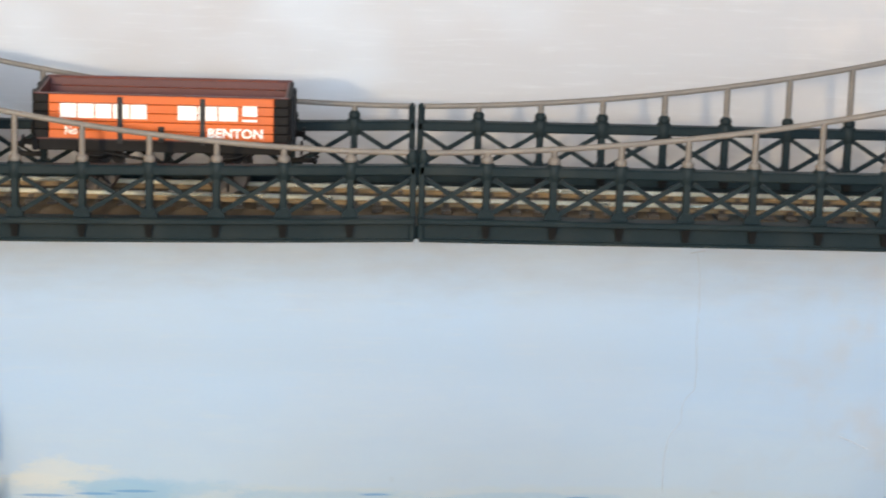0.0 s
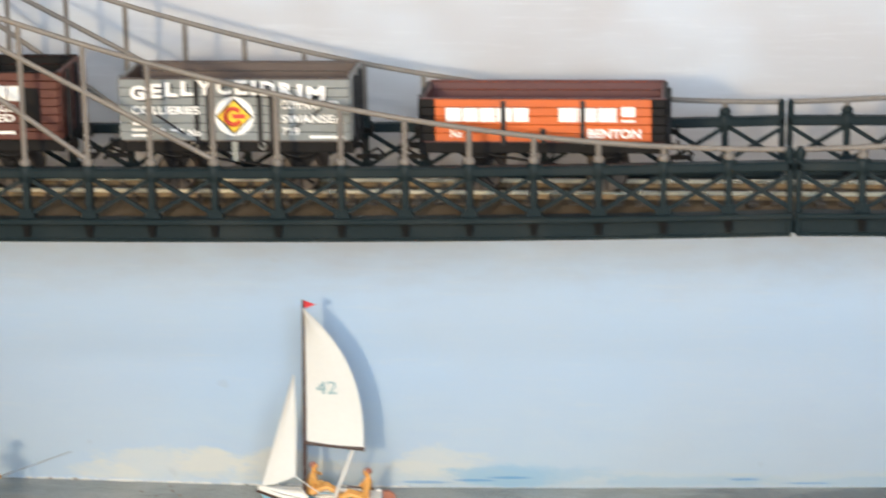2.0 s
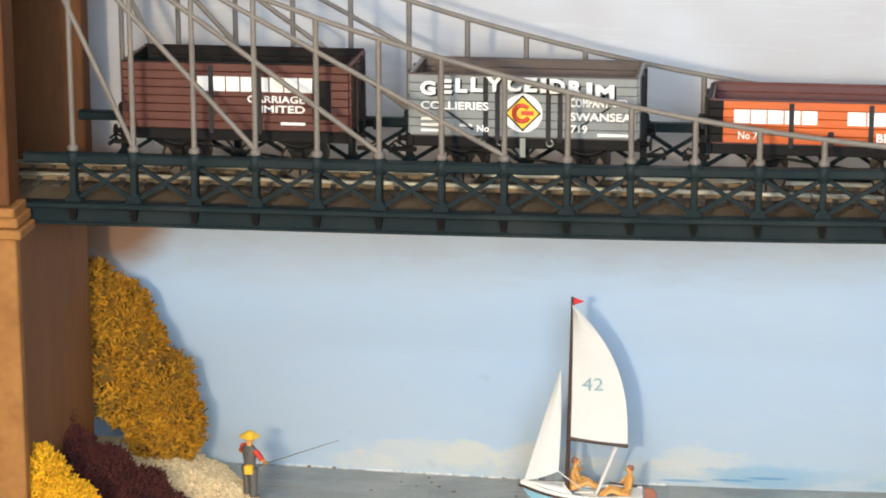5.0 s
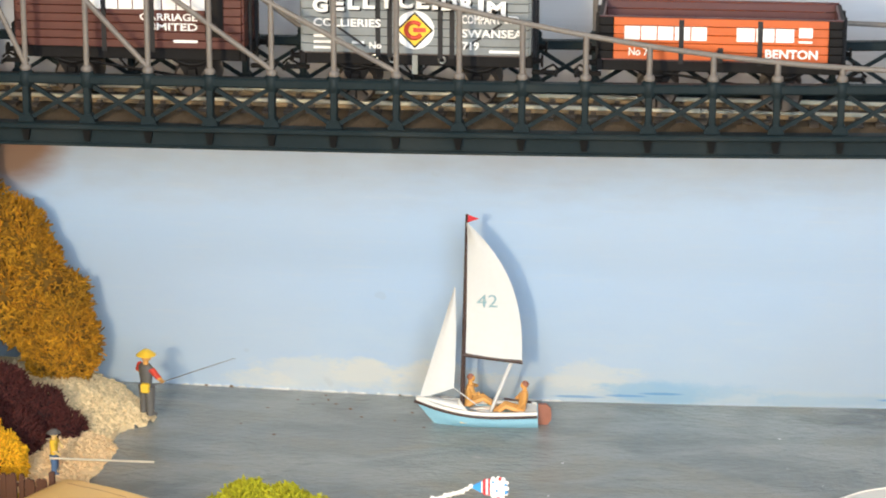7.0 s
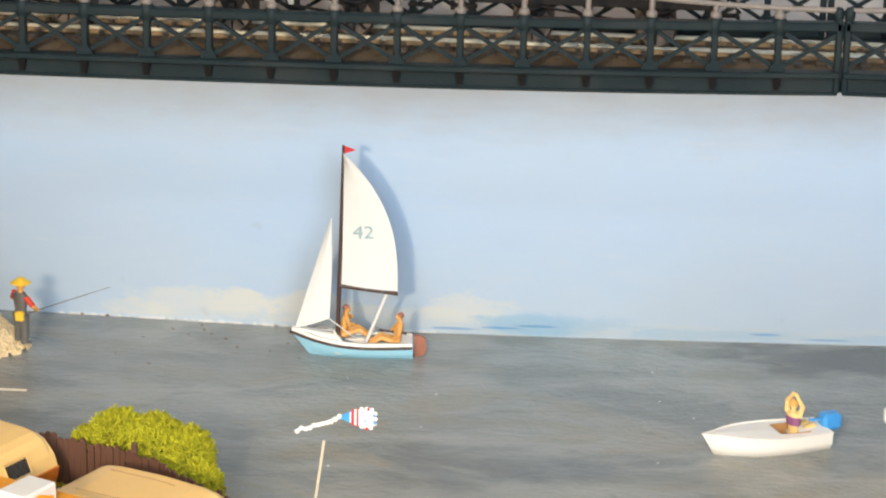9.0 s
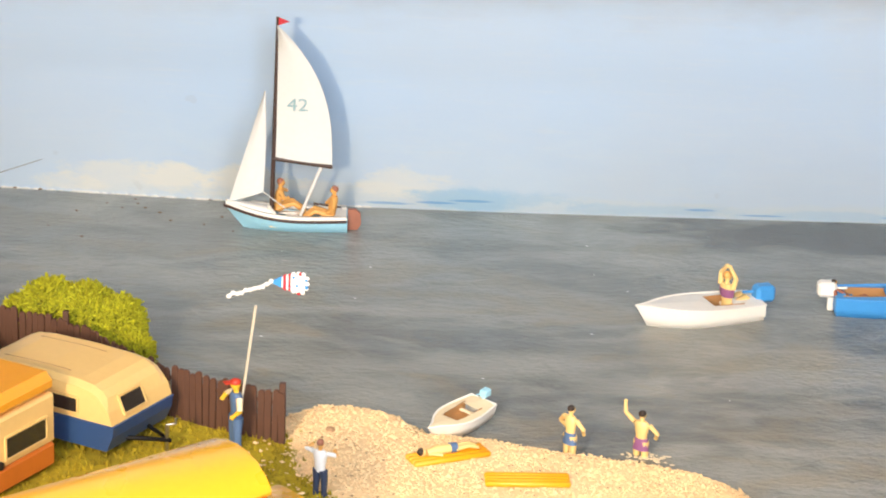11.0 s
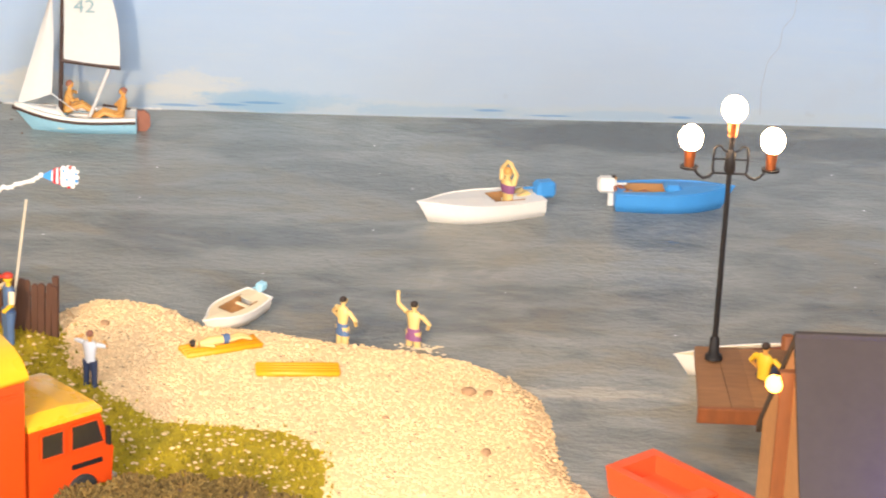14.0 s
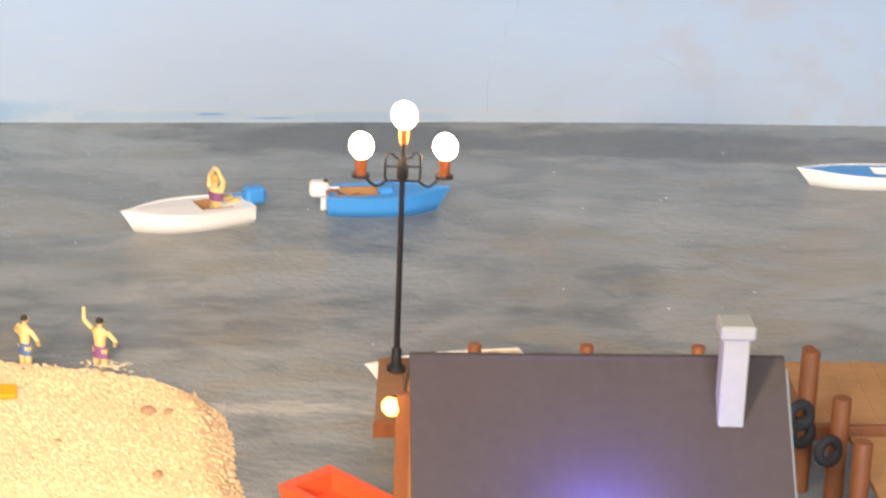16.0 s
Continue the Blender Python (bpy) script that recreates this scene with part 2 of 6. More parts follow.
# near-black for the ribs, darker than the girder paint
M_RIBBLACK = mat("rib_black", (0.004, 0.004, 0.004), 0.8, vary=0.4, spec=0.15)
# darker card for tower legs and lintel, with their shade put into the colour
M_TOWER = mat("dark_shaded_card", (0.12, 0.048, 0.016), 0.75, vary=0.3, stretch=(1, 1, 0.2), dirt=(0.06, 0.024, 0.01), spec=0.25)
M_WHEEL = mat("wheel_metal", (0.12, 0.10, 0.085), 0.4, metal=0.8)
M_ORANGE = mat("orange_wagon_paint", (0.52, 0.100, 0.010), 0.42, vary=0.08, bump=0.08, dirt=(0.42, 0.09, 0.02))
M_GREY = mat("grey_wagon_paint", (0.20, 0.212, 0.208), 0.5, vary=0.12, bump=0.1)
M_OXIDE = mat("red_oxide_wagon_paint", (0.08, 0.017, 0.009), 0.5, vary=0.15)
M_MAROON = mat("maroon_plastic", (0.085, 0.022, 0.020), 0.45, vary=0.2)
M_TAUPE = mat("taupe_plastic", (0.075, 0.05, 0.04), 0.55, vary=0.2)
M_WHITE = mat("white_print", (0.82, 0.80, 0.76), 0.5, vary=0.05, bump=0.0)
M_YELLOWP = mat("yellow_print", (0.80, 0.50, 0.02), 0.5, vary=0.05, bump=0)
M_REDP = mat("red_print", (0.55, 0.05, 0.02), 0.5, vary=0.05, bump=0)
M_OCHRE = mat("ochre_card", (0.36, 0.17, 0.05), 0.7, vary=0.25, grain=0.3, dirt=(0.17, 0.07, 0.022), spec=0.25)
M_BROWNBOARD = mat("brown_board", (0.225, 0.086, 0.020), 0.7, vary=0.3, stretch=(1, 1, 0.2), dirt=(0.17, 0.075, 0.03))
M_WALL = mat("room_wall_paint", (0.36, 0.35, 0.33), 0.85, vary=0.05, grain=0.05, coarse=0.003)
M_FLOOR = mat("room_floor_boards", (0.22, 0.13, 0.07), 0.5, vary=0.25, grain=0.02, coarse=0.004, stretch=(0.1, 1, 1))
M_SAND = mat("sand_crumbs", (0.86, 0.62, 0.335), 0.95, vary=0.15, grain=0.7, coarse=0.035, bump=0.5, dirt=(0.70, 0.49, 0.26), island=0.14)
M_GRAVEL = mat("pale_gravel", (0.72, 0.56, 0.32), 0.95, vary=0.3, grain=0.8, bump=0.8, island=0.25)
M_GRASS = mat("scatter_grass", (0.37, 0.275, 0.008), 0.95, vary=0.45, grain=0.6, bump=0.8, island=0.4, dirt=(0.17, 0.135, 0.010))
M_PEBBLE = mat("brown_pebble", (0.42, 0.25, 0.13), 0.85, vary=0.3, island=0.4)
M_LICHEN = mat("ochre_lichen", (0.45, 0.205, 0.003), 0.9, vary=0.3, island=0.5, dirt=(0.24, 0.15, 0.012))
M_LICHENY = mat("bright_yellow_lichen", (0.82, 0.46, 0.006), 0.9, vary=0.2, island=0.3)
M_LICHENM = mat("maroon_lichen", (0.085, 0.017, 0.013), 0.9, vary=0.3, island=0.4)
M_LICHENG = mat("lime_lichen", (0.42, 0.40, 0.008), 0.9, vary=0.2, island=0.3)
# shade inside the lichen clumps, put into darker core colours
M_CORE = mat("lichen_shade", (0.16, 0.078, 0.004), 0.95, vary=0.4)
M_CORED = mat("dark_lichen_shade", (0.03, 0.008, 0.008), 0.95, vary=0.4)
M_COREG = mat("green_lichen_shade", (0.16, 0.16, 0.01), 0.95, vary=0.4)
M_FENCE = mat("fence_brown", (0.105, 0.046, 0.026), 0.75, vary=0.35, stretch=(1, 1, 0.25), island=0.3)
M_HULLW = mat("white_boat_plastic", (0.86, 0.82, 0.74), 0.35, vary=0.04, bump=0.03, coat=0.2)
M_HULLB = mat("blue_boat_plastic", (0.055, 0.29, 0.66), 0.38, vary=0.06, bump=0.03)
M_HULLC = mat("pale_blue_hull", (0.34, 0.62, 0.74), 0.45, vary=0.08)
M_DECKW = mat("cream_deck", (0.80, 0.66, 0.43), 0.5, vary=0.06)
M_TRIM = mat("dark_brown_trim", (0.055, 0.028, 0.02), 0.5)
M_SAIL = mat("sail_plastic", (0.68, 0.67, 0.63), 0.5, vary=0.04, bump=0.05)
M_RUDDER = mat("rust_brown_rudder", (0.32, 0.12, 0.07), 0.6)
M_REDFLAG = mat("red_flag", (0.62, 0.02, 0.03), 0.5, vary=0.05)
M_TEAL = mat("faded_teal_ink", (0.27, 0.40, 0.42), 0.6, vary=0.05, bump=0)
M_SKIN = mat("figure_flesh", (0.72, 0.36, 0.09), 0.5, vary=0.1)
M_SKINP = mat("figure_pale_yellow", (0.84, 0.58, 0.22), 0.5, vary=0.08)
M_HAIR = mat("figure_dark_hair", (0.03, 0.018, 0.012), 0.6)
M_GREYCOAT = mat("figure_grey", (0.12, 0.112, 0.10), 0.6)
M_NAVY = mat("figure_navy", (0.035, 0.05, 0.10), 0.6)
M_DENIM = mat("figure_denim", (0.09, 0.16, 0.30), 0.6)
M_FRED = mat("figure_red", (0.55, 0.045, 0.02), 0.5)
M_FYEL = mat("figure_yellow", (0.80, 0.50, 0.03), 0.5)
M_PURPLE = mat("figure_purple", (0.28, 0.10, 0.22), 0.5)
M_LILO = mat("orange_lilo", (0.86, 0.36, 0.006), 0.4, vary=0.06)
M_CREAM = mat("cream_caravan_plastic", (0.82, 0.545, 0.20), 0.38, vary=0.05, bump=0.03, coat=0.15)
M_CBLUE = mat("caravan_blue", (0.030, 0.075, 0.20), 0.4, vary=0.06, bump=0.03)
M_CORANGE = mat("caravan_orange", (0.62, 0.17, 0.02), 0.4, vary=0.06, bump=0.03)
M_VANROOF = mat("van_amber_roof", (0.78, 0.33, 0.02), 0.32, vary=0.06, bump=0.02, coat=0.3)
M_GLASS = mat("dark_window", (0.03, 0.026, 0.022), 0.12, vary=0.2, bump=0, coat=0.4)
M_YROOF = mat("yellow_lorry_roof", (0.87, 0.455, 0.02), 0.28, vary=0.05, bump=0.02, coat=0.4)
M_RED = mat("red_lorry_paint", (0.66, 0.062, 0.006), 0.32, vary=0.05, bump=0.02, coat=0.3)
M_GOLD = mat("gold_print", (0.62, 0.23, 0.015), 0.5, vary=0.1, bump=0)
M_GREYP = mat("grey_print", (0.16, 0.15, 0.15), 0.5, vary=0.4, bump=0)
M_TYRE = mat("black_rubber", (0.02, 0.02, 0.02), 0.8)
M_CHROME = mat("dull_chrome", (0.6, 0.58, 0.52), 0.3, metal=1.0)
M_PLANK = mat("jetty_plank", (0.23, 0.115, 0.05), 0.65, vary=0.3, stretch=(0.3, 1, 1), grain=0.5, island=0.2)
M_PLANKL = mat("pale_jetty_plank", (0.42, 0.21, 0.075), 0.65, vary=0.25, stretch=(0.3, 1, 1), grain=0.5)
M_POST = mat("stained_post", (0.22, 0.070, 0.018), 0.6, vary=0.3, stretch=(1, 1, 0.3))
M_ROOF = mat("grey_brown_card_roof", (0.055, 0.043, 0.038), 0.8, vary=0.15, grain=0.4, spec=0.25)
M_HOUSE = mat("house_wall_card", (0.40, 0.21, 0.09), 0.75, vary=0.2)
M_CHIM = mat("pale_grey_chimney", (0.27, 0.27, 0.235), 0.7, vary=0.08)
M_REDBOAT = mat("red_plastic_boat", (0.80, 0.115, 0.03), 0.36, vary=0.05, bump=0.03, coat=0.2)
M_BULB = glow("lit_globe", (1.0, 0.66, 0.34), 75.0)
M_BULBY = glow("lit_amber_bulb", (1.0, 0.40, 0.05), 13.0)
M_COPPER = mat("copper_bulb_holder", (0.45, 0.14, 0.05), 0.4, metal=0.7)
M_BLUEBULB = glow("assumed_blue_bulb", (0.10, 0.12, 1.0), 6.0)
M_EARTH = mat("brown_earth", (0.15, 0.09, 0.045), 0.95, vary=0.4, bump=0.7)
M_CRACK = mat("backdrop_crack", (0.47, 0.50, 0.56), 0.9)
M_SCRUB = mat("brown_scrub", (0.21, 0.135, 0.035), 0.95, vary=0.4, island=0.4)
M_STONE = mat("quay_card", (0.20, 0.17, 0.14), 0.85, vary=0.3)
M_ROD = mat("pale_rod", (0.62, 0.55, 0.42), 0.5)


# ---- mesh tools, all in millimetres ----
class B:
    def __init__(self):
        self.v, self.f, self.s, self.m, self.now = [], [], [], [], 0

    def add(self, verts, faces, smooth=False):
        o = len(self.v)
        self.v += [tuple(p) for p in verts]
        for f in faces:
            self.f.append(tuple(o + i for i in f))
            self.s.append(smooth)
            self.m.append(self.now)
        return self

    def box(self, x0, x1, y0, y1, z0, z1, c=0.0, turn=None):
        if c <= 0:
            p = [(x, y, z) for z in (z0, z1) for y in (y0, y1) for x in (x0, x1)]
            f = [(0, 2, 3, 1), (4, 5, 7, 6), (0, 1, 5, 4), (1, 3, 7, 5), (3, 2, 6, 7), (2, 0, 4, 6)]
        else:
            bm = bmesh.new()
            for sx, x in ((1, x0), (-1, x1)):
                for sy, y in ((1, y0), (-1, y1)):
                    for sz, z in ((1, z0), (-1, z1)):
                        for a in range(3):
                            q = [x + sx * c, y + sy * c, z + sz * c]
                            q[a] -= (sx, sy, sz)[a] * c
                            bm.verts.new(q)
            bmesh.ops.convex_hull(bm, input=bm.verts[:])
            bmesh.ops.dissolve_limit(bm, angle_limit=0.02, verts=bm.verts[:], edges=bm.edges[:])
            bm.verts.index_update()
            p = [v.co.copy() for v in bm.verts]
            f = [[v.index for v in g.verts] for g in bm.faces]
            bm.free()
        if turn is not None:
            p = [turn @ Vector(q) for q in p]
        return self.add(p, f)

    def loft(self, rings, smooth=True, caps=True):
        n = len(rings[0])
        faces = []
        for r in range(len(rings) - 1):
            for i in range(n):
                j = (i + 1) % n
                faces.append((r * n + i, r * n + j, (r + 1) * n + j, (r + 1) * n + i))
        self.add([p for r in rings for p in r], faces, smooth)
        if caps:
            self.add(rings[0], [tuple(reversed(range(n)))])
            self.add(rings[-1], [tuple(range(n))])
        return self

    def tube(self, path, r, seg=6, smooth=True):
        path = [Vector(p) for p in path]
        rr = r if isinstance(r, (list, tuple)) else [r] * len(path)
        rings, side = [], None
        for k, p in enumerate(path):
            d = (path[min(k + 1, len(path) - 1)] - path[max(k - 1, 0)]).normalized()
            if side is None:
                side = d.orthogonal().normalized()
            side = (side - d * side.dot(d)).normalized()
            up = d.cross(side)
            rings.append([p + rr[k] * (math.cos(a) * side + math.sin(a) * up) for a in (2 * math.pi * i / seg for i in range(seg))])
        return self.loft(rings, smooth)

    def ball(self, c, r, seg=12, rows=7):
        rx, ry, rz = r if isinstance(r, (tuple, list)) else (r, r, r)
        rings = []
        for k in range(rows + 1):
            th = math.pi * min(max(k / rows, 0.02), 0.98)
            rings.append([(c[0] + rx * math.sin(th) * math.cos(a), c[1] + ry * math.sin(th) * math.sin(a), c[2] - rz * math.cos(th))
                          for a in (2 * math.pi * i / seg for i in range(seg))])
        return self.loft(rings)

    def prism(self, outline, y0, y1, axis="y", smooth=False):
        """A flat outline of two coordinates given thickness along an axis."""
        def at(p, w):
            return {"y": (p[0], w, p[1]), "z": (p[0], p[1], w), "x": (w, p[0], p[1])}[axis]
        return self.loft([[at(p, y0) for p in outline], [at(p, y1) for p in outline]], smooth)

    def mesh(self, name, materials):
        me = bpy.data.meshes.new(name)
        me.from_pydata([(x * MM, y * MM, z * MM) for x, y, z in self.v], [], self.f)
        me.polygons.foreach_set("use_smooth", self.s)
        for m in materials:
            me.materials.append(m)
        me.polygons.foreach_set("material_index", self.m)
        bm = bmesh.new()
        bm.from_mesh(me)
        bmesh.ops.recalc_face_normals(bm, faces=bm.faces[:])
        bm.to_mesh(me)
        bm.free()
        me.update()
        return me


def part(name, b, materials, parent, label=""):
    me = b if isinstance(b, bpy.types.Mesh) else b.mesh(name, materials if isinstance(materials, (list, tuple)) else [materials])
    ob = new(name, me)
    ob.parent = parent
    return tagged(ob, label)


def thing(name, label, category, group="", kind="", at=(0, 0, 0), turn=0.0):
    ob = new(name)
    ob.empty_display_size = 0.01
    ob.matrix_world = pose(at[0] * MM, at[1] * MM, at[2] * MM, 0, 0, turn)
    return tagged(ob, label, category, group, kind)


def single(name, b, materials, label, category, group="", kind="", at=(0, 0, 0), turn=0.0):
    ob = new(name, b.mesh(name, materials if isinstance(materials, (list, tuple)) else [materials]))
    ob.matrix_world = pose(at[0] * MM, at[1] * MM, at[2] * MM, 0, 0, turn)
    return tagged(ob, label, category, group, kind)


def lettering(text, height, x, z, y, depth=0.12, width=None, bold=0.0):
    """Raised printed words on a face that looks along -y; x, z: their lower left corner."""
    cu = bpy.data.curves.new("words", "FONT")
    cu.body, cu.size, cu.extrude, cu.offset, cu.resolution_u = text, 1.0, 0.0, bold, 3
    tmp = bpy.data.objects.new("words", cu)
    scene.collection.objects.link(tmp)
    bpy.context.view_layer.update()
    me = bpy.data.meshes.new_from_object(tmp.evaluated_get(bpy.context.evaluated_depsgraph_get()))
    bpy.data.objects.remove(tmp)
    co = np.empty(len(me.vertices) * 3, np.float32)
    me.vertices.foreach_get("co", co)
    co = co.reshape(-1, 3)
    x0, x1, z0, z1 = co[:, 0].min(), co[:, 0].max(), co[:, 1].min(), co[:, 1].max()
    sz = height / (z1 - z0)
    sx = width / (x1 - x0) if width else sz
    b = B()
    b.add([(x + (p[0] - x0) * sx, y - depth, z + (p[1] - z0) * sz) for p in co], [tuple(p.vertices) for p in me.polygons])
    bpy.data.meshes.remove(me)
    return b

# ---- setting: the room and the painted box ----
def slab(name, x0, x1, y0, y1, z0, z1, m, label):
    return single(name, B().box(x0, x1, y0, y1, z0, z1), m, label, "", kind="structure")


def board_y(x):
    """The sky board bows gently away towards its ends."""
    def ease(u):
        u = min(max(u, 0.0), 1.0)
        return u * u * (3 - 2 * u)
    return 107 + 12.5 * ease((x + 150) / 330) + 4.5 * ease((-175 - x) / 120)


sheet = B()
sheet.loft([[(x, board_y(x), -11), (x, board_y(x), 420), (x, board_y(x) + 4, 420), (x, board_y(x) + 4, -11)] for x in range(-420, 421, 20)], True)
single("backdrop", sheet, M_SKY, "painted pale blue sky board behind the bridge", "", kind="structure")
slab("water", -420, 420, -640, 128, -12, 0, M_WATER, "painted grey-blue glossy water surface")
slab("wall_west", -392, -380, -640, 128, 0, 420, M_BROWNBOARD, "brown wooden end board of the layout")
# unseen east board, added; its brown cuts light bounced onto the right side
slab("wall_east", 380, 392, -640, 128, 0, 420, M_BROWNBOARD, "brown wooden end board of the layout")
slab("floor", -900, 900, -1520, 260, -80, -60, M_FLOOR, "wooden boards under the layout")
slab("ceiling", -900, 900, -1520, 260, 950, 970, M_WALL, "plain painted room ceiling")
slab("wall_north", -900, 900, 240, 260, -60, 950, M_WALL, "plain painted room wall")
slab("wall_south", -900, 900, -1520, -1500, -60, 950, M_WALL, "plain painted room wall")
slab("wall_room_west", -920, -900, -1520, 260, -60, 950, M_WALL, "plain painted room wall")
slab("wall_room_east", 900, 920, -1520, 260, -60, 950, M_WALL, "plain painted room wall")
slab("layout_base", -420, 420, -640, 134, -60, -12, M_BROWNBOARD, "brown wooden base board of the layout")

def on_board(pts, r):
    return B().tube([(x, board_y(x) - 0.05, z) for x, z in pts], r, 4)


for pts, r in (([(99.4, 92.8), (100.6, 83.7), (101.0, 72), (100.6, 61), (101.2, 50), (100.8, 42.6), (96.9, 38), (96.6, 31), (92.4, 24.8), (91.0, 15), (91.4, 4)], 0.10),
               ([(97, 92), (102, 93)], 0.16), ([(153.2, 26.2), (157, 24.6), (163.2, 21.6)], 0.16)):
    single("trim_crack", on_board(pts, r), M_CRACK, "fine grey crack in the backdrop paint", "", kind="structure")

# ---- suspension bridge ----
P = 20.0
KS = range(-17, 16)
HALF = 66.0


def lift(x):
    """The camber of the deck: the long half rises to the joint, the other runs on nearly level."""
    return 0.55 + 3.6 * ((x + 336) / 336) ** 3 if x < 0 else 4.15 + 0.0027 * x


def cable_z(x):
    return 145.5 + 0.02 * abs(x) + 0.00065 * x * x + lift(x)


bridge = thing("suspension_bridge", "dark teal-grey plastic suspension bridge with lattice girders", "bridge")
X0, X1 = -336, 330


def flat_bar(a, b, wide, y0, y1):
    a, b = Vector((a[0], 0, a[1])), Vector((b[0], 0, b[1]))
    n = (b - a).normalized().cross(Vector((0, 1, 0))) * wide / 2
    return B().loft([[(q.x, y, q.z) for q in (a + n, b + n, b - n, a - n)] for y in (y0, y1)], False)


def beam(xa, xb, y0, y1, z0, z1, c=0.0):
    """A long bar that follows the camber, with its long edges rounded off by c."""
    n = max(2, round((xb - xa) / 12))
    prof = [(y0 + c, z0), (y1 - c, z0), (y1, z0 + c), (y1, z1 - c), (y1 - c, z1), (y0 + c, z1), (y0, z1 - c), (y0, z0 + c)] if c else [(y0, z0), (y1, z0), (y1, z1), (y0, z1)]
    return B().loft([[(x, y, z + lift(x)) for y, z in prof] for x in (xa + (xb - xa) * i / n for i in range(n + 1))], False)


CHORD_TOP, CHORD_BOT, LEDGE, UNDER = 142.0, 138.9, 126.3, 119.2
for side, (yc, dz, out) in enumerate(((0.0, 0.0, -1), (HALF, 0.5, 1))):
    y0, y1 = yc - 1.6, yc + 1.6
    for xa, xb in ((X0, -0.8), (0.8, X1)):
        part("top_chord", beam(xa, xb, y0 - 0.4, y1 + 0.4, CHORD_BOT + dz, CHORD_TOP + dz, 0.5), M_GIRDER, bridge)
        part("bottom_chord", beam(xa, xb, min(yc - 1.5, yc + out * 4.2), max(yc + 1.5, yc + out * 4.2), 124.4 + dz, LEDGE + dz, 0.4), M_GIRDER, bridge)
        part("web_plate", beam(xa, xb, y0 + 0.6, y1 - 0.6, UNDER + dz, 124.4 + dz), M_GIRDER, bridge)
        part("bottom_flange", beam(xa, xb, y0 - 0.3, y1 + 0.3, UNDER - 0.7 + dz, UNDER + 0.3 + dz, 0.2), M_GIRDER, bridge)
    post = B().box(-1.1, 1.1, y0 - 0.2, y1 + 0.2, LEDGE + dz, CHORD_BOT + dz, 0.3)
    boss = B().tube([(0, yc, CHORD_BOT - 1.6 + dz), (0, yc, CHORD_BOT - 0.2 + dz), (0, yc, CHORD_TOP + 0.3 + dz), (0, yc, CHORD_TOP + 0.9 + dz)], [1.5, 2.5, 2.5, 1.9], 12)
    if side:
        knob = B().tube([(0, yc, CHORD_TOP + 0.8 + dz), (0, yc, CHORD_TOP + 1.6 + dz), (0, yc, CHORD_TOP + 2.6 + dz), (0, yc, CHORD_TOP + 3.4 + dz)], [1.6, 2.0, 1.8, 1.0], 12)
    else:
        knob = B().tube([(0, yc, CHORD_TOP + 0.8 + dz), (0, yc, CHORD_TOP + 1.5 + dz), (0, yc, CHORD_TOP + 2.4 + dz), (0, yc, CHORD_TOP + 3.0 + dz)], [1.5, 1.95, 1.7, 0.9], 12)
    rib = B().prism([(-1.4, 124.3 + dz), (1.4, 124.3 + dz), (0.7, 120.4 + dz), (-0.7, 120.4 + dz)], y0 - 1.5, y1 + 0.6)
    gusset = B().prism([(-2.6, LEDGE + dz), (2.6, LEDGE + dz), (2.3, LEDGE + 1.4 + dz), (1.2, LEDGE + 2.8 + dz), (-1.2, LEDGE + 2.8 + dz), (-2.3, LEDGE + 1.4 + dz)], y0 - 0.5, y1 + 0.5)
    zA, zB = LEDGE + 1.0 + dz, CHORD_BOT - 0.6 + dz
    braces = (flat_bar((1.2, zA), (P - 1.2, zB), 1.3, yc - 1.1, yc + 0.1), flat_bar((1.2, zB), (P - 1.2, zA), 1.3, yc - 0.1, yc + 1.1))
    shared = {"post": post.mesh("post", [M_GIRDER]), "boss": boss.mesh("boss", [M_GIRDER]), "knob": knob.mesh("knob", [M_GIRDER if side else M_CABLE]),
              "rib": rib.mesh("rib", [M_RIBBLACK]), "gusset": gusset.mesh("gusset", [M_GIRDER])}
    diag = [b.mesh("cross_brace", [M_GIRDER]) for b in braces]
    rise = 1.6 if side else 0.0
    for k in KS:
        x = k * P + (0.7 if k > 0 and not side else 0.0)
        if x < X0 - 2 or x > X1:
            continue
        if k != 0:
            for n, me in shared.items():
                part(n, me, None, bridge).location = (x * MM, 0, lift(x) * MM)
            part("hanger", B().tube([(x, yc, CHORD_TOP + 2.4 + dz + lift(x)), (x, yc, cable_z(x) + rise)], 1.0, 6), M_CABLE, bridge)
        if x >= -321 and x < X1 - 18:
            for me in diag:
                ob = part("cross_brace", me, None, bridge)
                ob.location = (x * MM, 0, (lift(x + 0.01) + 0.5 * (lift(x + P) - lift(x + 0.01))) * MM)
    # the joint of the two halves
    j = lift(0) + dz
    for s in (-1, 1):
        part("end_post", B().box(s * 1.3 - 1.0, s * 1.3 + 1.0, yc - 2.0, yc + 2.0, UNDER + j, CHORD_TOP + 0.8 + j, 0.4), M_GIRDER, bridge)
        if side:
            part("end_lug", B().box(s * 1.5 - 1.1, s * 1.5 + 1.1, yc - 1.8, yc + 1.8, CHORD_TOP - 1 + j, CHORD_TOP + 5.6 + j, 0.8), M_GIRDER, bridge)
        else:
            part("end_lug", B().tube([(s * 1.5, yc, CHORD_TOP - 0.4 + j), (s * 1.7, yc, CHORD_TOP + 1.2 + j), (s * 1.8, yc, CHORD_TOP + 3.0 + j), (s * 1.6, yc, CHORD_TOP + 4.4 + j)], [1.3, 1.7, 1.8, 1.0], 10), M_GIRDER, bridge)
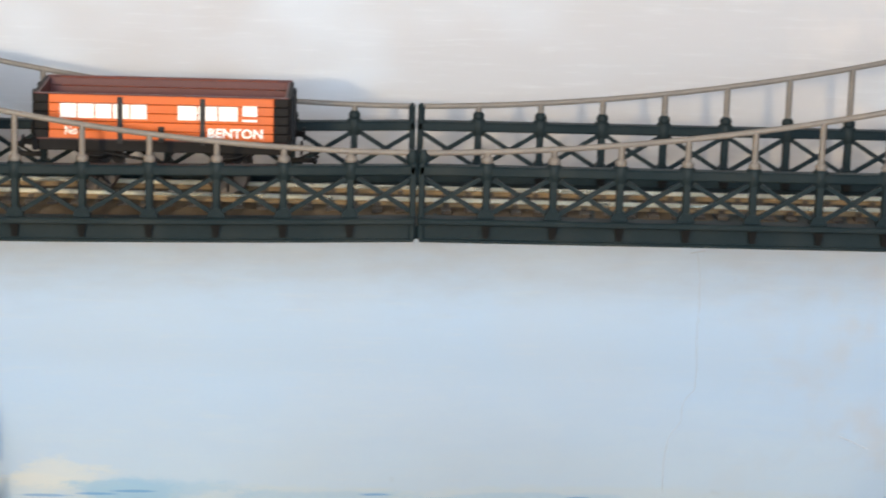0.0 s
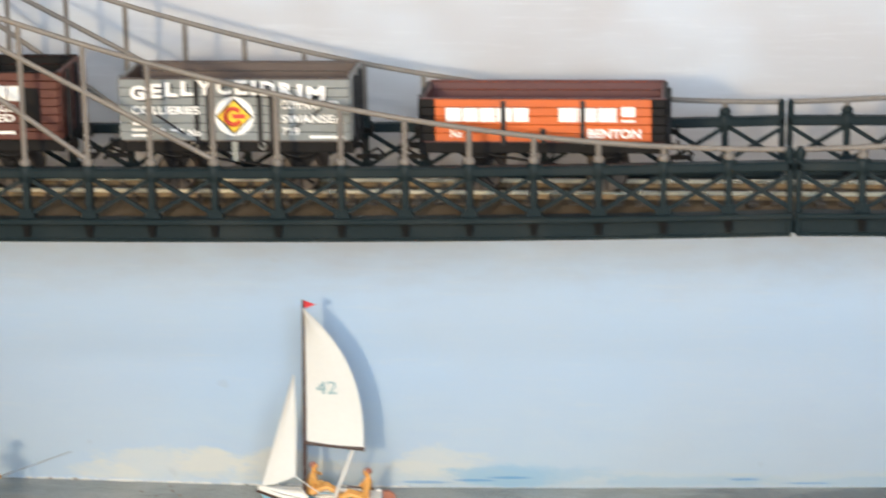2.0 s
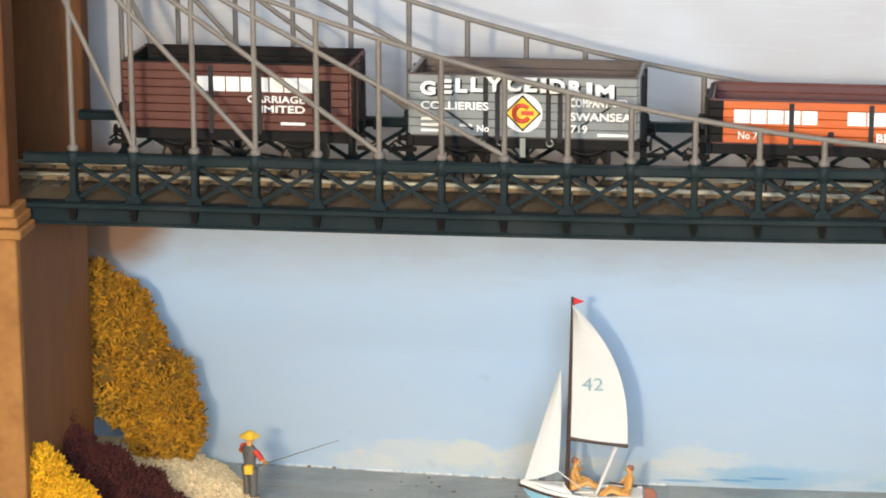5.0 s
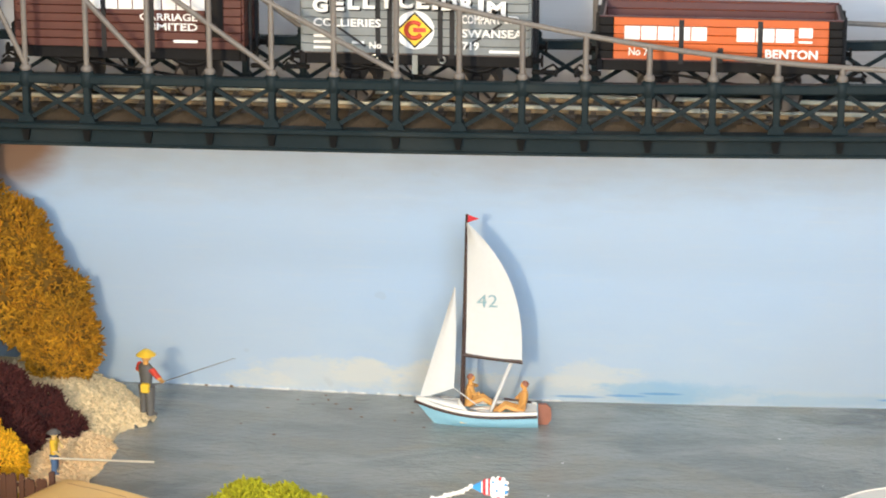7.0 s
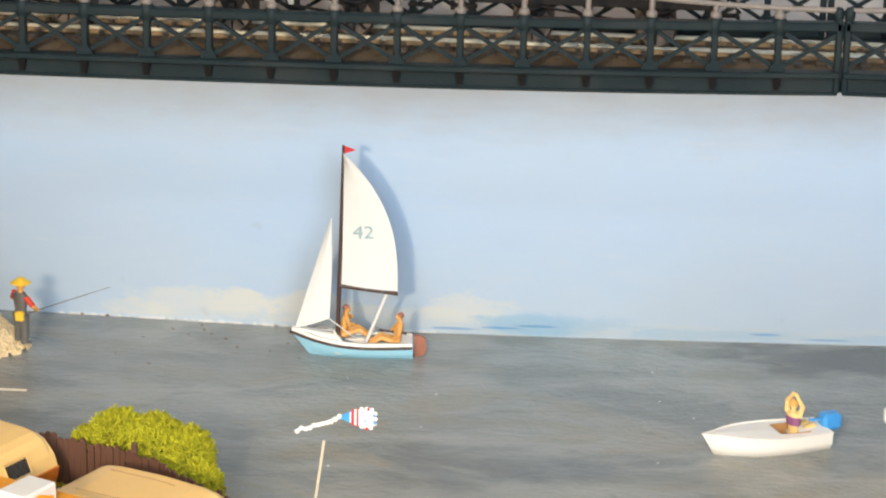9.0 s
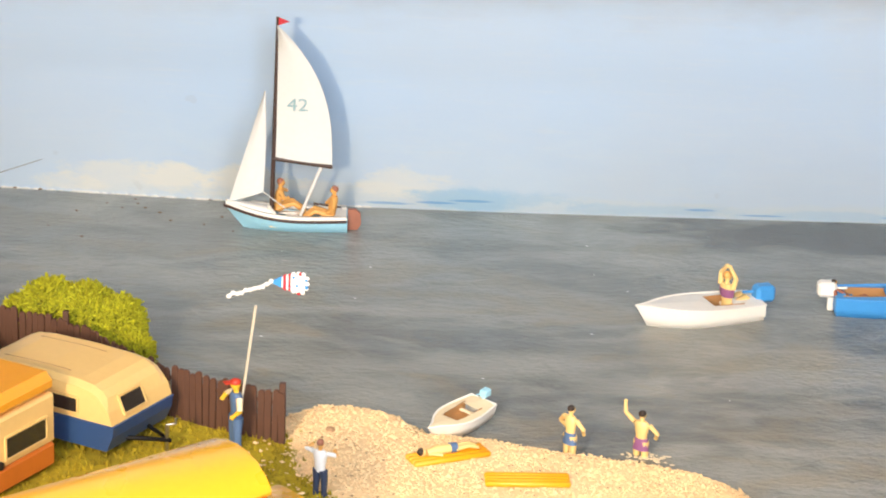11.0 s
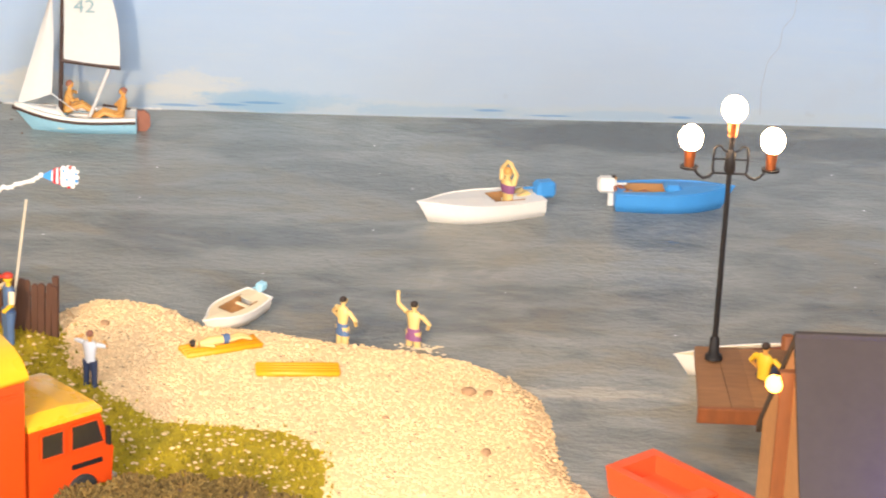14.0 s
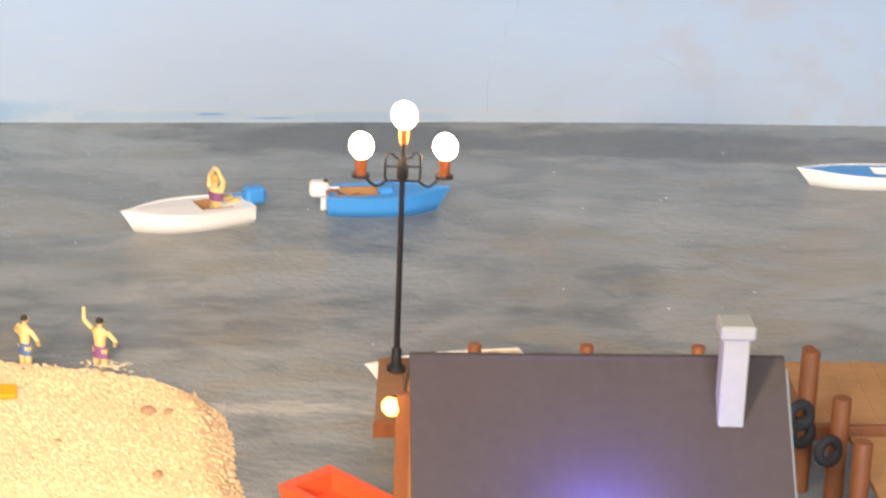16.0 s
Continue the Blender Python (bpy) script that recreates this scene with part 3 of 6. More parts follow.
    for xs in (range(-338, -1, 6), range(2, 331, 6)):
        part("main_cable", B().tube([(x, yc, cable_z(x) + rise) for x in xs], 1.0, 6), M_CABLE, bridge)
    for e in (-1, 1):
        for node_x in (180, 220, 260, 300):
            part("stay", B().tube([(e * node_x, yc, CHORD_TOP + 2.6 + dz + lift(e * node_x)), (e * 338, yc, 230 + dz)], 0.95, 6), M_CABLE, bridge)
part("deck", beam(X0, X1, 2.5, 64, 118.6, 122.6), M_GIRDER, bridge)

# ---- track ----
track = thing("railway_track", "single model railway track with bright nickel rails on brown sleepers", "track")
bal = B()
rng = random.Random(5)
prof = [(4.0, 122.4), (6.0, 124.8), (18, 127.0), (48, 127.0), (60, 126.3), (62.5, 122.4)]
rows = []
for x in range(-378, 332, 3):
    rows.append([(x + rng.uniform(-0.6, 0.6), y + rng.uniform(-0.5, 0.5), z + (rng.uniform(-0.35, 0.35) if 0 < i < 5 else 0)) for i, (y, z) in enumerate(prof)])
bal.loft(rows, False, False)
part("ballast", bal, M_BALLAST, track)
for y in (24.7, 41.3):
    rail = part("rail", B().box(-378, 330, y - 0.55, y + 0.55, 129.2, 130.4, 0.15), M_RAIL, track)
    part("rail_web", B().box(-378, 330, y - 1.1, y + 1.1, 127.9, 128.3).box(-378, 330, y - 0.3, y + 0.3, 128.2, 129.3), M_RAILWEB, rail)
sl = B().box(-1.6, 1.6, 18, 48, 126.6, 127.9, 0.25).mesh("sleeper", [M_SLEEPER])
ch = B()
for y in (24.7, 41.3):
    for s in (-1, 1):
        ch.box(-0.9, 0.9, y + s * 1.3 - 0.6, y + s * 1.3 + 0.6, 127.8, 129.0, 0.2)
ch = ch.mesh("rail_chair", [M_SLEEPER])
for i in range(100):
    x = -374 + i * 7.1
    s = part("sleeper", sl, None, track)
    s.location = (x * MM, 0, 0)
    part("rail_chair", ch, None, s)

# ---- coal wagons ----
RAIL_TOP = 130.4


def wagon(label, x, long, top, planks, side, inside, band, end, strap_x):
    w = thing("coal_wagon", label, "wagon", "wagons of the coal train", at=(x, 33, RAIL_TOP))
    half, wide = long / 2, 15.0
    z0, z1 = 147.9 - RAIL_TOP, top + 1.4 - RAIL_TOP
    h = (z1 - z0) / planks
    for s in (-1, 1):
        for i in range(planks):
            za = z0 + i * h
            for nm, xa, xb, m in (("side_plank", -half + band, half - band, side), ("corner_plank", -half, -half + band, end), ("corner_plank", half - band, half, end)):
                if xb - xa > 0.3:
                    part(nm, B().box(xa + 0.05, xb - 0.05, s * wide - 0.7, s * wide + 0.7, za + 0.1, za + h - 0.08, 0.16), m, w)
        for i in range(planks):
            part("inside_board", B().box(-half + 0.6, half - 0.6, s * (wide - 1.05) - 0.3, s * (wide - 1.05) + 0.3, z0 + i * h + 0.12, z0 + i * h + h - (0.1 if i < planks - 1 else 0.15), 0.1), inside, w)
        part("capping", B().box(-half, half, s * wide - 0.8, s * wide + 0.8, z1 - 0.1, z1 + 0.25, 0.1), inside, w)
        for xs in strap_x:
            part("strap", B().box(xs - 0.8, xs + 0.8, s * (wide + 0.75) - 0.25, s * (wide + 0.75) + 0.25, z0 - 1.2, z1 - 0.5), M_IRON, w)
        part("solebar", B().box(-half + 1, half - 1, s * 12.6 - 0.8, s * 12.6 + 0.8, z0 - 4.2, z0 - 0.2, 0.2), M_BLACK, w)
        part("brake_lever", B().tube([(-18, s * 14.2, z0 - 4.4), (2, s * 14.4, z0 - 7.2), (18, s * 14.2, z0 - 9.6)], 0.5, 5), M_BLACK, w)
        part("v_hanger", B().tube([(-4, s * 13.4, z0 - 3.6), (0, s * 13.4, z0 - 8.2), (4, s * 13.4, z0 - 3.6)], 0.45, 5), M_BLACK, w)
        for ax in (-20, 20):
            ir = B().prism([(ax - 6, z0 - 3.8), (ax + 6, z0 - 3.8), (ax + 2.2, z0 - 10.5), (ax - 2.2, z0 - 10.5)], s * 10.4 - 0.5, s * 10.4 + 0.5)
            part("axle_guard", ir, M_BLACK, w)
            part("spring", B().tube([(ax - 6.5, s * 11.6, z0 - 3.9), (ax - 3, s * 11.6, z0 - 5.6), (ax, s * 11.6, z0 - 6.1), (ax + 3, s * 11.6, z0 - 5.6), (ax + 6.5, s * 11.6, z0 - 3.9)], 0.8, 5), M_BLACK, w)
            part("axle_box", B().box(ax - 1.6, ax + 1.6, s * 11.6 - 1.2, s * 11.6 + 1.2, z0 - 11.2, z0 - 7.2, 0.4), M_BLACK, w)
            wh = B().tube([(ax, s * 7.2, 6.1), (ax, s * 7.9, 6.1), (ax, s * 7.95, 6.1), (ax, s * 9.6, 6.1)], [6.9, 6.9, 6.15, 6.0], 24)
            wheel = part("wheel", wh, M_WHEEL, w)
            part("hub", B().tube([(ax, s * 9.5, 6.1), (ax, s * 10.1, 6.1)], [2.0, 1.2], 10), M_BLACK, wheel)
            for a in range(0, 360, 45):
                part("spoke", B().tube([(ax + 1.6 * math.cos(radians(a)), s * 9.65, 6.1 + 1.6 * math.sin(radians(a))), (ax + 5.4 * math.cos(radians(a)), s * 9.65, 6.1 + 5.4 * math.sin(radians(a)))], 0.45, 4), M_BLACK, wheel)
    for e in (-1, 1):
        for i in range(planks):
            za = z0 + i * h
            part("end_plank", B().box(e * half - 0.6, e * half + 0.6, -wide + 0.75, wide - 0.75, za + 0.1, za + h - 0.08, 0.16), end if band > 1 else side, w)
        part("end_lining", B().box(e * (half - 1.0) - 0.3, e * (half - 1.0) + 0.3, -wide + 1.4, wide - 1.4, z0, z1 - 0.15), inside, w)
        for s in (-1, 1):
            part("end_stanchion", B().box(e * (half + 1.1) - 0.6, e * (half + 1.1) + 0.6, s * 6 - 0.9, s * 6 + 0.9, z0 - 3, z1 - 0.5, 0.2), M_IRON, w)
            part("buffer", B().tube([(e * half, s * 11, z0 - 2.2), (e * (half + 3.6), s * 11, z0 - 2.2), (e * (half + 3.7), s * 11, z0 - 2.2), (e * (half + 4.4), s * 11, z0 - 2.2)], [1.3, 0.8, 2.2, 2.1], 10), M_BLACK, w)
        part("headstock", B().box(e * half - 1, e * half + 1, -14, 14, z0 - 4.2, z0 - 0.2, 0.2), M_BLACK, w)
        cp = B().box(min(e * half, e * (half + 8)), max(e * half, e * (half + 8)), -0.8, 0.8, z0 - 9.0, z0 - 7.6, 0.2)
        cp.tube([(e * (half + 8), -4.5, z0 - 8.3), (e * (half + 8), 4.5, z0 - 8.3)], 0.7, 5)
        cp.tube([(e * (half + 3), 0, z0 - 7.8), (e * (half + 7), 0, z0 - 5.6), (e * (half + 9), 0, z0 - 7.4)], 0.45, 5)
        part("coupling", cp, M_BLACK, w)
    part("floor_board", B().box(-half + 0.5, half - 0.5, -wide + 0.7, wide - 0.7, z0 - 0.6, z0 + 0.6), inside, w)
    return w, z0, h, wide


def word_bar(w, x, z, wide, high, y, m):
    """One sign of a firm's name, drawn as a plain bar."""
    part("word_bar", B().box(x, x + wide, y - 0.12, y, z, z + high), m, w)


w, z0, h, wd = wagon("orange open coal wagon with white lettering and maroon inside", -78, 77, 160.2, 5, M_ORANGE, M_MAROON, 4.4, M_BLACK, (-12.5, 12.5))
fy = -wd - 0.72
for run, x, wide in ((5, -30.6, 26.6), (3, 5.0, 18.6)):
    step = wide / run
    for n in range(run):
        word_bar(w, x + n * step, z0 + 6.5, step - 0.45, 4.4, fy, M_WHITE)
word_bar(w, 24.6, z0 + 8.1, 4.4, 3.2, fy, M_WHITE)
word_bar(w, 24.6, z0 + 6.4, 4.4, 0.7, fy, M_WHITE)
part("lettering", lettering("No 7", 2.6, -29.2, z0 + 1.3, fy, width=6.2, bold=0.02), M_WHITE, w)
part("lettering", lettering("BENTON", 3.0, 14.2, z0 + 1.2, fy, width=16.6, bold=0.03), M_WHITE, w)
part("door_stop", B().box(-0.9, 0.9, fy - 0.5, fy, z0 - 0.6, z0 + 4.4, 0.2), M_IRON, w)

w, z0, h, wd = wagon("grey open coal wagon with shaded white lettering and round emblem", -176, 73.6, 166.4, 7, M_GREY, M_TAUPE, 0.1, M_IRON, (-12, -8.2, 8.2, 12))
fy = -wd - 0.72
name_letters = list("GELLYCEIDRIM")
widths = (5.0, 4.2, 3.9, 3.9, 5.2, 4.9, 4.1, 1.8, 5.0, 4.6, 1.8, 6.0)
lx_ = -33.2
for i, (c_, wdt) in enumerate(zip(name_letters, widths)):
    zz = z0 + 13.1 + 1.9 - 7.2 * (i / 11 - 0.5) ** 2
    part("letter_shade", lettering(c_, 4.7, lx_ + 0.6, zz - 0.5, fy - 0.34, width=wdt, bold=0.05), M_BLACK, w)
    part("letter", lettering(c_, 4.7, lx_, zz, fy - 0.42, width=wdt, bold=0.05), M_WHITE, w)
    lx_ += wdt + 1.1
for s, hh, xx, zz, wdt in (("COLLIERIES", 2.7, -33, 8.6, 22), ("COMPANY", 2.9, 15.2, 10.4, 12.6), ("LTD", 2.4, 29.0, 10.8, 4.6), ("SWANSEA", 2.8, 15.2, 5.9, 19.8), ("719", 2.6, 15.4, 1.9, 5.4), ("No", 2.2, -14.8, 1.6, 4.0)):
    part("lettering", lettering(s, hh, xx, z0 + zz, fy - 0.34, width=wdt, bold=0.025), M_WHITE, w)
for xx, zz, ll in ((-33, 5.0, 5.5), (-33, 3.0, 10.5), (-33, 1.2, 6.5), (-20.5, 3.0, 4), (24, 0.9, 11)):
    part("printed_bar", B().box(xx, xx + ll, fy - 0.1, fy, z0 + zz, z0 + zz + 0.9), M_WHITE, w)
disc = B().tube([(0, fy, z0 + 8.0), (0, fy - 0.3, z0 + 8.0)], 6.3, 32, False)
emblem = part("emblem", disc, M_WHITE, w, "round white emblem with a yellow diamond")
dia = lambda r, d, cz=8.0: B().prism([(-r, z0 + cz), (0, z0 + cz + r), (r, z0 + cz), (0, z0 + cz - r)], fy - 0.3 - d, fy - 0.3)
part("emblem_edge", dia(6.0, 0.15), M_IRON, emblem)
part("emblem_field", dia(5.2, 0.3), M_YELLOWP, emblem)
part("emblem_ring", B().tube([(2.6 * math.cos(radians(a)) - 0.2, fy - 0.7, z0 + 8 + 2.6 * math.sin(radians(a))) for a in range(40, 330, 24)], 0.75, 6), M_REDP, emblem)
part("emblem_bar", B().box(-0.5, 3.6, fy - 0.8, fy - 0.6, z0 + 7.4, z0 + 8.8), M_REDP, emblem)
for xa, xb in ((-28, -16), (28, 16)):
    part("diagonal_strap", flat_bar((xa, z0 + 10.5), (xb, z0 + 2.2), 0.7, fy - 0.25, fy), M_IRON, w)
part("number_plate", B().box(-0.9, 0.9, fy - 0.3, fy, z0 - 6.5, z0 - 0.3), M_CHIM, w)
for xx in (-7.5, -13.5, 8.6):
    part("ring_bolt", B().tube([(xx + 1.1 * math.cos(radians(a)), fy + 1.5, z0 - 2 + 1.1 * math.sin(radians(a))) for a in range(0, 361, 30)], 0.3, 5), M_CHROME, w)

w, z0, h, wd = wagon("red-brown open coal wagon with white lettering", -270, 75, 168.4, 8, M_OXIDE, M_BLACK, 0.1, M_OXIDE, (-8, 8))
fy = -wd - 0.72
for n in range(8):
    word_bar(w, -12.5 + n * 4.8, z0 + 12.8, 4.35, 4.8, fy, M_WHITE)
part("lettering", lettering("CARRIAGE", 2.4, 4, z0 + 9.2, fy, width=19, bold=0.02), M_WHITE, w)
part("lettering", lettering("LIMITED", 2.4, 6, z0 + 6.0, fy, width=17, bold=0.02), M_WHITE, w)
part("printed_bar", B().box(15, 23, fy - 0.1, fy, z0 + 2.0, z0 + 2.9), M_WHITE, w)
part("side_door", B().box(25.5, 31.5, fy - 0.3, fy, z0 + 4, z0 + 17, 0.1), M_BLACK, w)

# ---- bridge tower at the end board ----
tower = thing("bridge_tower", "ochre card bridge tower with stepped cornice", "tower", at=(0, 0, 0))
part("pier", B().box(-379.5, -337, -11, 74, 0, 116), M_BROWNBOARD, tower, "brown card pier below the deck")
part("pier_front", B().box(-379.5, -335.5, -16, -11.2, 0, 118, 0.5), M_OCHRE, tower)
for z, o in ((118, 3.5), (121.5, 2.2), (124.5, 0.8)):
    part("cornice", B().box(-379.5, -336 + o, -17 - o, -3.2, z, z + 3.2, 0.5), M_OCHRE, tower)
part("front_leg", B().box(-379.5, -337.2, -16, -3.4, 127.8, 260, 0.6), M_TOWER, tower)
part("rear_leg", B().box(-379.5, -335.5, 70, 80, 116.2, 260, 0.6), M_TOWER, tower)
part("lintel", B().box(-379.5, -337.5, -3.2, 69.8, 205, 260), M_TOWER, tower)


# ---- lichen bushes ----
def bush(label, blobs, m, core, count, seed, strand=(2.6, 5.0), thick=0.34):
    r = random.Random(seed)
    cx = sum(b[0] for b in blobs) / len(blobs)
    cy = sum(b[1] for b in blobs) / len(blobs)
    t = thing("lichen_bush", label, "bush", at=(cx, cy, 0))
    c = B()
    for x, y, z, a, b, d in blobs:
        rings = []
        for k in range(9):
            th = math.pi * min(max(k / 8, 0.03), 0.97)
            rings.append([(x - cx + 0.80 * a * math.sin(th) * math.cos(p) * r.uniform(0.85, 1.1), y - cy + 0.80 * b * math.sin(th) * math.sin(p) * r.uniform(0.85, 1.1), max(0.2, z - 0.80 * d * math.cos(th)))
                          for p in (2 * math.pi * i / 14 for i in range(14))])
        c.loft(rings)
    # dark core, so the gaps between strands look shaded
    part("shade_core", c, core, t)
    s = B()
    tot = sum(b[3] * b[5] for b in blobs)
    for x, y, z, a, b, d in blobs:
        for _ in range(int(count * a * d / tot)):
            u, q = r.uniform(-1, 1), r.uniform(0, 2 * math.pi)
            n = Vector((math.sqrt(1 - u * u) * math.cos(q), math.sqrt(1 - u * u) * math.sin(q), u))
            if n.y > 0.75:
                continue
            rad = r.uniform(0.70, 0.98)
            p = Vector((x - cx + n.x * a * rad, y - cy + n.y * b * rad, z + n.z * d * rad))
            if p.z < 0.6:
                continue
            d1 = (n + Vector((r.uniform(-1, 1), r.uniform(-1, 1), r.uniform(-0.6, 1.0))) * 0.8).normalized()
            for branch in range(3):
                d2 = (d1 + Vector((r.uniform(-1, 1), r.uniform(-1, 1), r.uniform(-1, 1))) * 0.9).normalized()
                ln = r.uniform(*strand) * 0.45
                m0 = p + d1 * ln * 0.8
                s.tube([p, m0, m0 + d2 * ln], [thick, thick * 0.9, thick * 0.7], 3, False)
    part("crown", s, m, t)
    return t


LEAN = [(-347, 82), (-334, 80), (-326, 67.5), (-315, 55), (-304.5, 38), (-303.5, 20), (-307, 8), (-312, 6), (-322, 13), (-334, 22), (-342, 36), (-348, 56)]


def lumps(poly, y, n, seed, size, low=0.0):
    """Small overlapping lumps that fill an upright outline."""
    r = random.Random(seed)
    cx = sum(p[0] for p in poly) / len(poly)
    cz = sum(p[1] for p in poly) / len(poly)
    out = []
    for i in range(n):
        a, b = poly[i % len(poly)], poly[(i + 1) % len(poly)]
        u, v = r.random(), (0.86 if i < 2 * len(poly) else r.uniform(0.0, 0.8))
        s = r.uniform(*size)
        ex, ez = a[0] + (b[0] - a[0]) * u, a[1] + (b[1] - a[1]) * u
        d = max(math.hypot(ex - cx, ez - cz), 1)
        v = min(v, 1 - s / d) if d > s else 0
        out.append((cx + (ex - cx) * v, y + r.uniform(-7, 4) * (1 - 0.5 * v), max(low, cz + (ez - cz) * v), s, s * r.uniform(0.9, 1.3), s * r.uniform(0.9, 1.2)))
    return out


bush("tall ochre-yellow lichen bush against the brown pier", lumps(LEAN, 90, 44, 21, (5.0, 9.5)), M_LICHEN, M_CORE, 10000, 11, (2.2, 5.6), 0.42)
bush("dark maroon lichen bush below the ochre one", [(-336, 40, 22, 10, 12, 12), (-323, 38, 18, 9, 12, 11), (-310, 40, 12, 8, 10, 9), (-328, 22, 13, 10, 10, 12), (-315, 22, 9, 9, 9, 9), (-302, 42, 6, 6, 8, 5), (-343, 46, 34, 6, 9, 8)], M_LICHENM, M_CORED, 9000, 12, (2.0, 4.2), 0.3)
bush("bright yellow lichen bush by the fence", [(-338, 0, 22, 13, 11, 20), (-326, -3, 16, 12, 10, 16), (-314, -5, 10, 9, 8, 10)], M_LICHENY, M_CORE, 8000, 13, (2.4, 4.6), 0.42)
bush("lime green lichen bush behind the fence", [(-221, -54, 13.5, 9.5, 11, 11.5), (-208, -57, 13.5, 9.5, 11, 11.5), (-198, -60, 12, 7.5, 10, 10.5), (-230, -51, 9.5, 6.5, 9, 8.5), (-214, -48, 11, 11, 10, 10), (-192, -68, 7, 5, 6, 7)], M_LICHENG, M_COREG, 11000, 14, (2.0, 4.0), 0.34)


bush("low brown-olive scrub in front of the lorry", [(-120, -236, 6, 9, 7, 6), (-107, -234, 7, 9, 7, 7), (-94, -232, 7, 9, 7, 7), (-82, -231, 6.5, 9, 7, 6), (-70, -234, 5, 8, 6, 5)], M_SCRUB, M_EARTH, 6000, 15, (1.6, 3.0), 0.3)


# ---- land: sand, grass and gravel in one sheet ----
SHORE = [(-296, 105), (-290, 94), (-283, 82), (-276.5, 74), (-278, 65), (-286, 58), (-288, 50), (-283, 38), (-284, 22), (-286, 8), (-284, -8), (-268, -26), (-240, -34), (-206, -40), (-186, -58), (-176, -90),
         (-152, -106), (-142, -92), (-136, -86.5), (-123, -85), (-109, -90), (-98, -103.5), (-81, -105.5), (-58, -112.5), (-38, -116.5), (-22, -121.5), (-9.6, -131), (-1, -146),
         (1.5, -162), (2, -180), (5, -197), (11, -207), (20, -225), (26, -260), (28, -320), (28, -640), (-380, -640), (-380, 105)]
GREEN = [(-380, -12), (-300, -12), (-268, -30), (-206, -44), (-176, -92), (-146, -112), (-139.5, -122), (-136, -143), (-122, -163), (-107, -180), (-93, -181), (-72, -184), (-61, -196), (-60, -222), (-64, -270), (-70, -640), (-380, -640)]
GRAVEL = [(-380, 105), (-255, 105), (-255, 52), (-300, 44), (-380, 44)]


def inside(poly, x, y):
    hit = np.zeros(x.shape, bool)
    for (ax, ay), (bx, by) in zip(poly, poly[1:] + poly[:1]):
        c = (ay > y) != (by > y)
        with np.errstate(divide="ignore", invalid="ignore"):
            hit ^= c & (x < (bx - ax) * (y - ay) / (by - ay + 1e-12) + ax)
    return hit


def reach(poly, x, y):
    best = np.full(x.shape, 1e9)
    for (ax, ay), (bx, by) in zip(poly, poly[1:] + poly[:1]):
        if ax == bx == -380 or ay == by == -640 or ay == by == 105:
            continue
        l2 = (bx - ax) ** 2 + (by - ay) ** 2
        t = np.clip(((x - ax) * (bx - ax) + (y - ay) * (by - ay)) / l2, 0, 1)
        best = np.minimum(best, np.hypot(x - ax - t * (bx - ax), y - ay - t * (by - ay)))
    return best


def wobble(x, y, s):
    return np.array([noise.noise(Vector((a * s, b * s, 3.1))) for a, b in zip(np.ravel(x), np.ravel(y))]).reshape(np.shape(x))


def land_height(x, y):
    d = reach(SHORE, x, y) * np.where(inside(SHORE, x, y), 1, -1) + 1.6 * wobble(x, y, 0.35) + 0.8 * wobble(x, y, 0.9)
    h = 5.2 * np.clip(d / 9, -0.35, 1) ** 1.0
    heap = inside(GRAVEL, x, y)
    h = np.where(heap & (d > 0), np.minimum(1.2 + d * 0.42, 11), h)
    return h + 0.35 * wobble(x, y, 0.5) + 0.25 * wobble(x, y, 1.3)


def land():
    step = 2.0
    xs, ys = np.arange(-380, 30.1, step), np.arange(-420, 104.9, step)
    gx, gy = np.meshgrid(xs, ys)
    z = land_height(gx, gy)
    keep = z > -1.2
    ids = -np.ones(gx.shape, int)
    b = B()
    ids[keep] = np.arange(keep.sum())
    b.v = list(zip(gx[keep].tolist(), gy[keep].tolist(), z[keep].tolist()))
    ragged_x, ragged_y = gx + 3.0 * wobble(gx, gy, 0.2), gy + 3.0 * wobble(gy, gx, 0.2)
    which = np.where(inside(GREEN, ragged_x, ragged_y), 1, np.where(inside(GRAVEL, gx, gy), 2, 0))
    for j in range(len(ys) - 1):
        for i in range(len(xs) - 1):
            q = (ids[j, i], ids[j, i + 1], ids[j + 1, i + 1], ids[j + 1, i])
            if min(q) >= 0:
                b.f.append(q)
                b.s.append(True)
                b.m.append(int(which[j, i]))
    return single("ground", b, [M_SAND, M_GRASS, M_GRAVEL], "raised sandy beach with grass and a gravel bank", "", kind="structure")


land()
slab("ground_front", -380, 28, -640, -421, 0.5, 5, M_GRASS, "plain grassy strip at the front of the layout")


